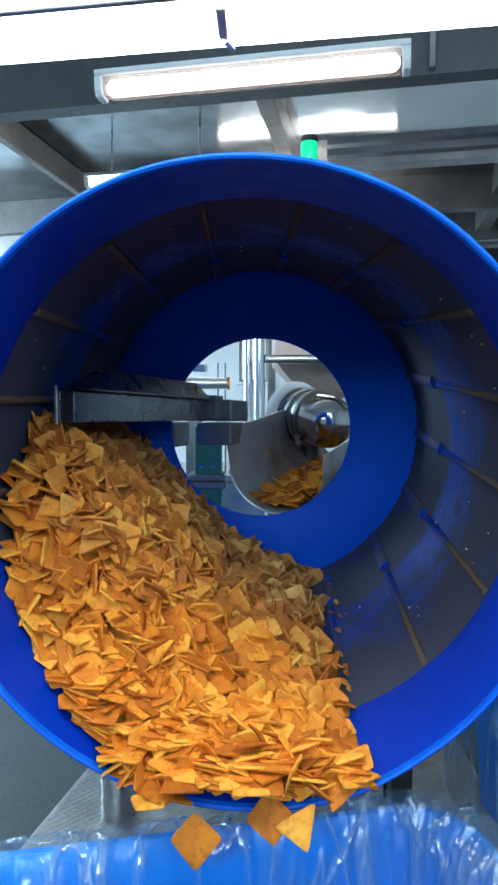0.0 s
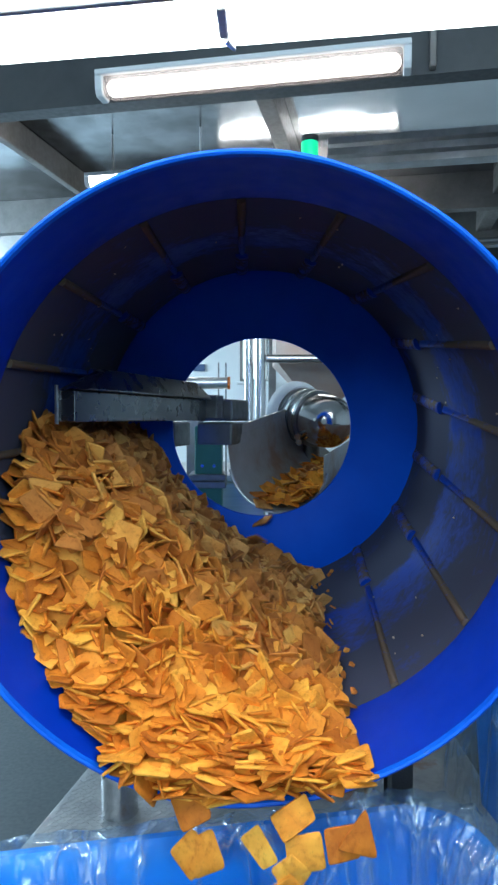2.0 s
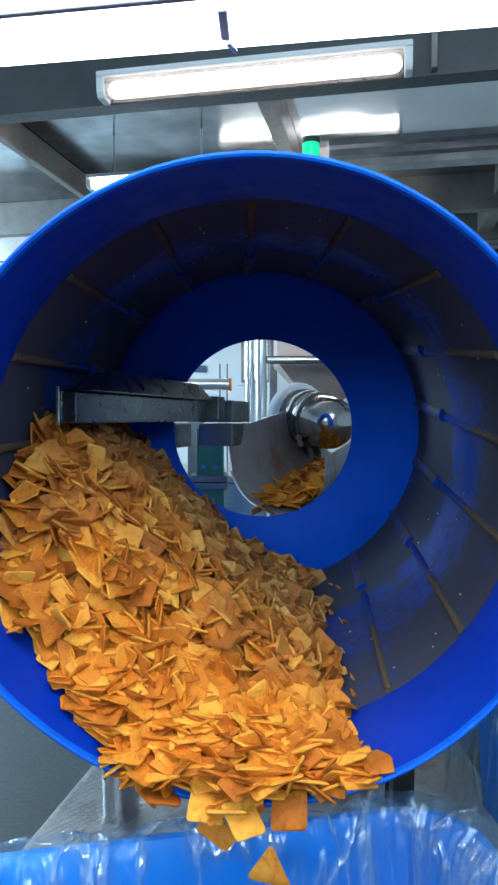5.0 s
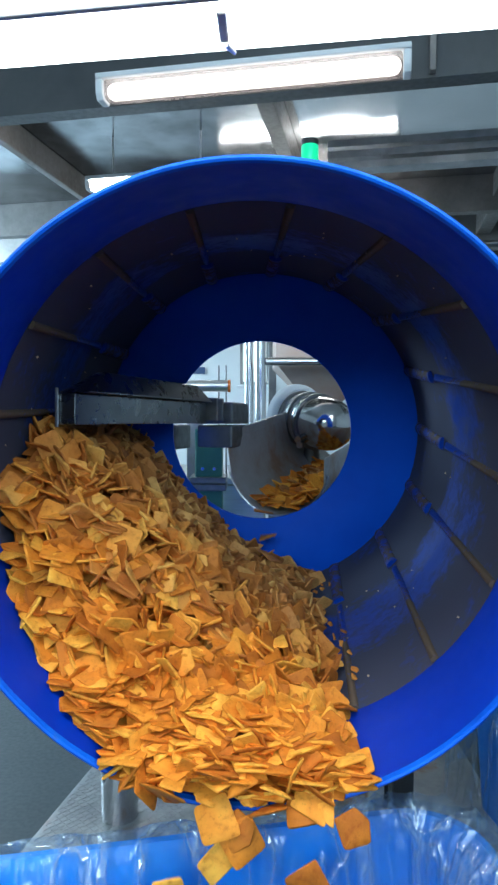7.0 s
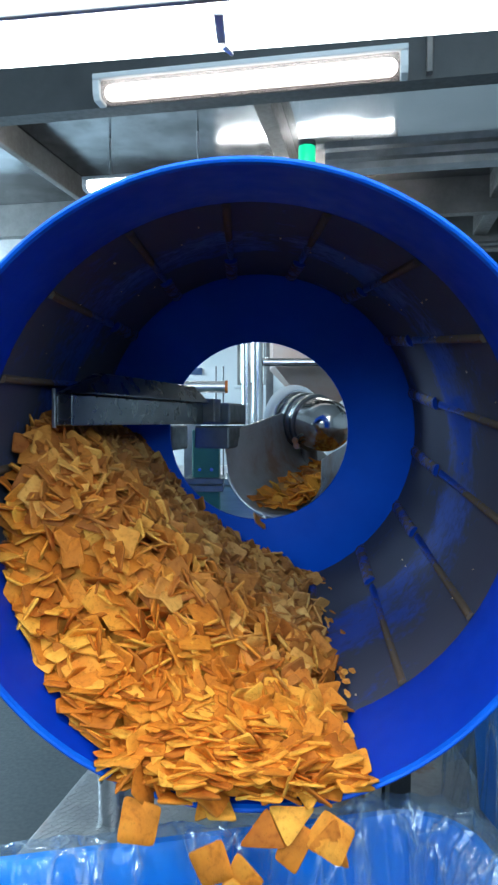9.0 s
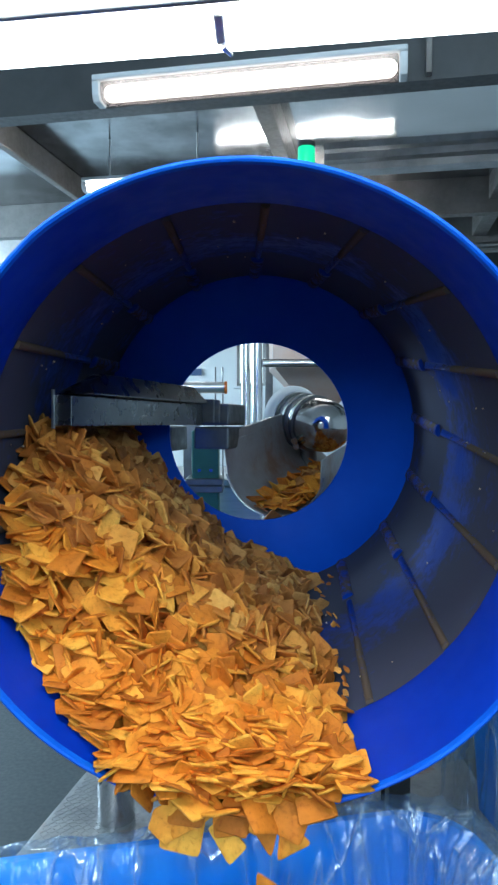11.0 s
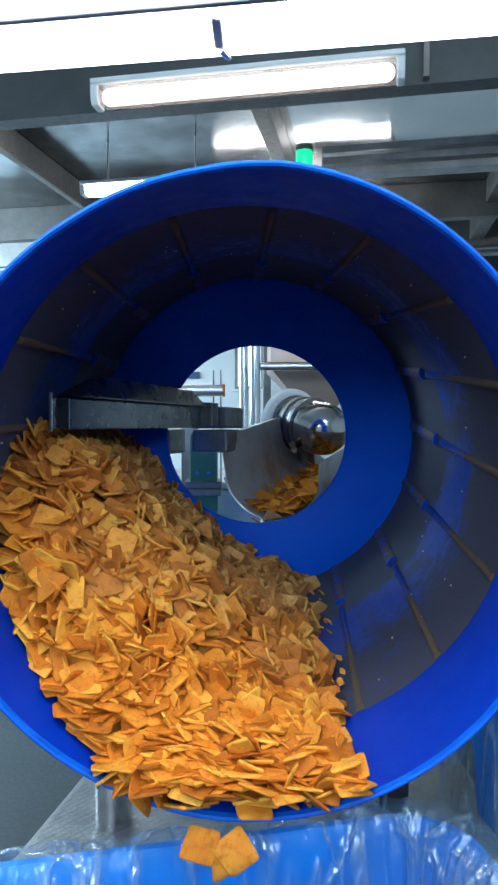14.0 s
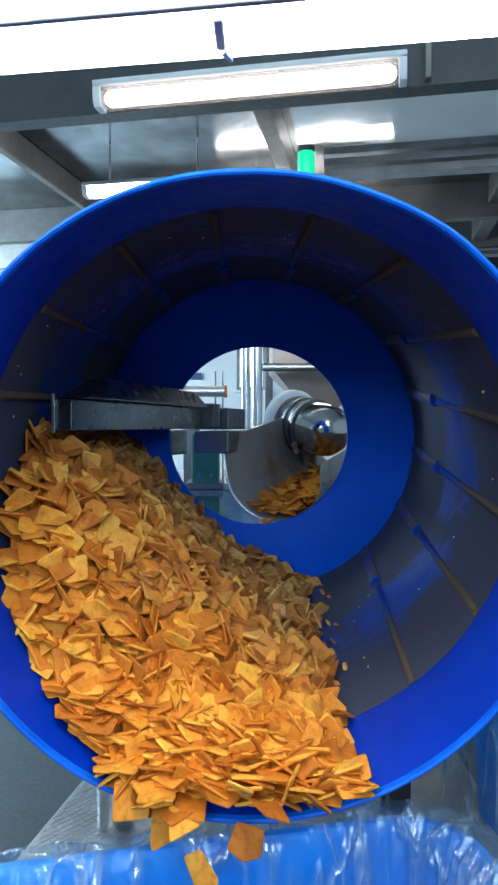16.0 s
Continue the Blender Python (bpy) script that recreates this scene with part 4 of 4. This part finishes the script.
# ---- what moves ----
def loop_rows(y0, start, seed, wild, sink):
    """Rows for one chip or clump that goes round: down the slope in sight, back up inside the heap."""
    r = np.random.default_rng(seed)
    down = float(np.interp(y0, (0.14, 0.22, 0.4, 0.9), (7.5, 5.0, 3.8, 3.4))) * r.uniform(0.85, 1.15)
    back = 1.5
    t = -start * (down + back)
    rows = []
    while t < 16.6:
        y, spin = min(0.93, y0 + r.uniform(-0.02, 0.02)), r.uniform(0, 360)
        lean = r.normal(0, wild, 2)
        drift = r.uniform(0.02, 0.07) * min(1, (y0 - 0.1) / 0.3)
        for f, s, deep in ((0, 0.05, sink), (0.06, 0.07, 0.004), (0.25, 0.2, 0), (0.45, 0.42, 0), (0.65, 0.66, 0), (0.82, 0.82, 0), (0.96, 0.9, 0.006), (1.02, 0.92, sink)):
            rows.append((t + f * down, DRUM @ chip_pose(y - drift * f, s, deep - 0.004, lean, spin)))
            lean = lean + r.normal(0, wild * 0.7, 2)
            spin += r.uniform(-25, 25) * wild / 20
        deeper = sink + 0.03
        for f, s in ((0.35, 0.7), (0.7, 0.35)):
            rows.append((t + 1.02 * down + f * back, DRUM @ chip_pose(y, s, deeper, lean, spin)))
        t += down * 1.02 + back
    return span(rows)


def span(rows):
    """Cuts rows to the clip's 16 seconds, with poses at both ends."""
    def between(t):
        for (a, p), (b, q) in zip(rows, rows[1:]):
            if a <= t <= b:
                f = (t - a) / max(1e-6, b - a)
                return Matrix.Translation(p.translation.lerp(q.translation, f)) @ p.to_quaternion().slerp(q.to_quaternion(), f).to_matrix().to_4x4()
        return rows[-1][1] if t > rows[-1][0] else rows[0][1]
    return [(0.0, between(0.0))] + [(t, m) for t, m in rows if 0.05 < t < 15.95] + [(16.0, between(16.0))]


def lip_rows(start, seed):
    """Rows for a chip on the mound at the lip: pushed slowly forward and carried along by the drum, then drawn under."""
    r = np.random.default_rng(seed)
    stay, back = r.uniform(6.5, 9.5), 1.6
    t, rows = -start * (stay + back), []
    while t < 16.6:
        y, s, drift, spin = r.uniform(0.1, 0.16), r.uniform(0.4, 0.93), r.uniform(0.2, 0.34), r.uniform(0, 360)
        lean = r.normal(0, 13, 2)
        for f, deep in ((0, 0.04), (0.06, -0.002), (0.3, -0.006), (0.55, -0.006), (0.8, -0.007), (0.94, -0.004), (1.0, 0.04)):
            rows.append((t + f * stay, DRUM @ chip_pose(y - 0.155 * f, max(0.05, s - drift * f), deep, lean, spin)))
            lean = lean + r.normal(0, 3, 2)
            spin += r.uniform(-6, 6)
        rows.append((t + stay + 0.5 * back, DRUM @ chip_pose(0.08, 0.5, 0.07, lean, spin)))
        t += stay + back
    return span(rows)


def motions():
    walk(drum, [(t, DRUM @ pose(0, 0, 0, 0, SPEED * t, 0)) for t in range(0, 17, 2)])
    for ob, start, seed in LIP_CHIPS:
        walk(ob, lip_rows(start, seed))
    for ob, y, start, seed in SLIDING:
        walk(ob, loop_rows(y, start, seed, 24, 0.03))
    for ob, y, start, seed in CLUMPS:
        walk(ob, loop_rows(y, start, seed, 5, 0.055))
    for ob, y, start, seed in FRAGMENTS:
        r = np.random.default_rng(seed)
        t, rows = -3.0 * start, []
        while t < 16.6:
            out, hop, turn = r.uniform(1.01, 1.1), r.uniform(0.004, 0.03), r.uniform(0, 360)
            for f, s, deep in ((0, 0.86, 0.02), (0.25, 0.95, -0.006), (0.5, 1.0, -hop), (0.85, out, -0.002), (1.6, out - 0.02, 0.0), (2.1, 0.9, 0.02)):
                rows.append((t + f, DRUM @ chip_pose(y, s, deep, r.normal(0, 20, 2), turn + 30 * f)))
            t += r.uniform(2.4, 3.6)
        walk(ob, span(rows))
    for ob, t, a, seed in DROPPING:
        r = np.random.default_rng(seed)
        x, z = R * math.sin(radians(a)), -R * math.cos(radians(a))
        spin, kick, lean = r.uniform(0, 360), r.uniform(-0.012, 0.012), r.normal(0, 14)
        rows = []
        for dt, y, up, nod in ((-5.5, 0.10, 0.004, 5), (-3.2, 0.04, 0.028, 8), (-1.6, 0.0, 0.024, 16), (-1.0, -0.02, 0.015, 36), (-0.5, -0.033, -0.008, 58), (-0.2, -0.04, -0.036, 72), (0, -0.044, -0.06, 82),
                               (0.3, -0.052, -0.12, 100), (0.7, -0.062, -0.24, 124), (1.2, -0.075, -0.42, 150), (1.5, -0.08, -0.55, 165)):
            rows.append((t + dt, DRUM @ pose(x + kick * (dt + 3.2) - 0.014 * min(0, dt), y, z + up) @ pose(0, 0, 0, nod, lean, 0) @ pose(0, 0, 0, 0, 0, spin)))
        walk(ob, span(rows))
    for ob, t, seed in FEED:
        r = np.random.default_rng(seed)
        lip = CHUTE @ Vector((r.uniform(-0.06, 0.0), 0, -0.118))
        land = DRUM @ Vector((r.uniform(-0.03, 0.02), r.uniform(0.82, 0.88), -0.285))
        inner = CHUTE @ Vector((r.uniform(-0.03, 0.05), 0.35, -0.10))
        deep = DRUM @ Vector((0.0, 0.8, -0.36))
        rows = []
        for dt, p in ((-1.6, inner), (-0.1, lip + Vector((0, 0.02, 0.004))), (0.1, lip + Vector((-0.006, -0.03, -0.01))), (0.34, lip.lerp(land, 0.35) + Vector((0, -0.02, 0.0))), (0.52, land), (1.2, land + Vector((0.04, -0.05, -0.03))), (2.0, deep)):
            rows.append((t + dt, Matrix.Translation(p) @ Euler((r.uniform(-0.7, 0.7), r.uniform(-0.7, 0.7), r.uniform(0, 1.2))).to_matrix().to_4x4()))
        walk(ob, span(rows))


motions()
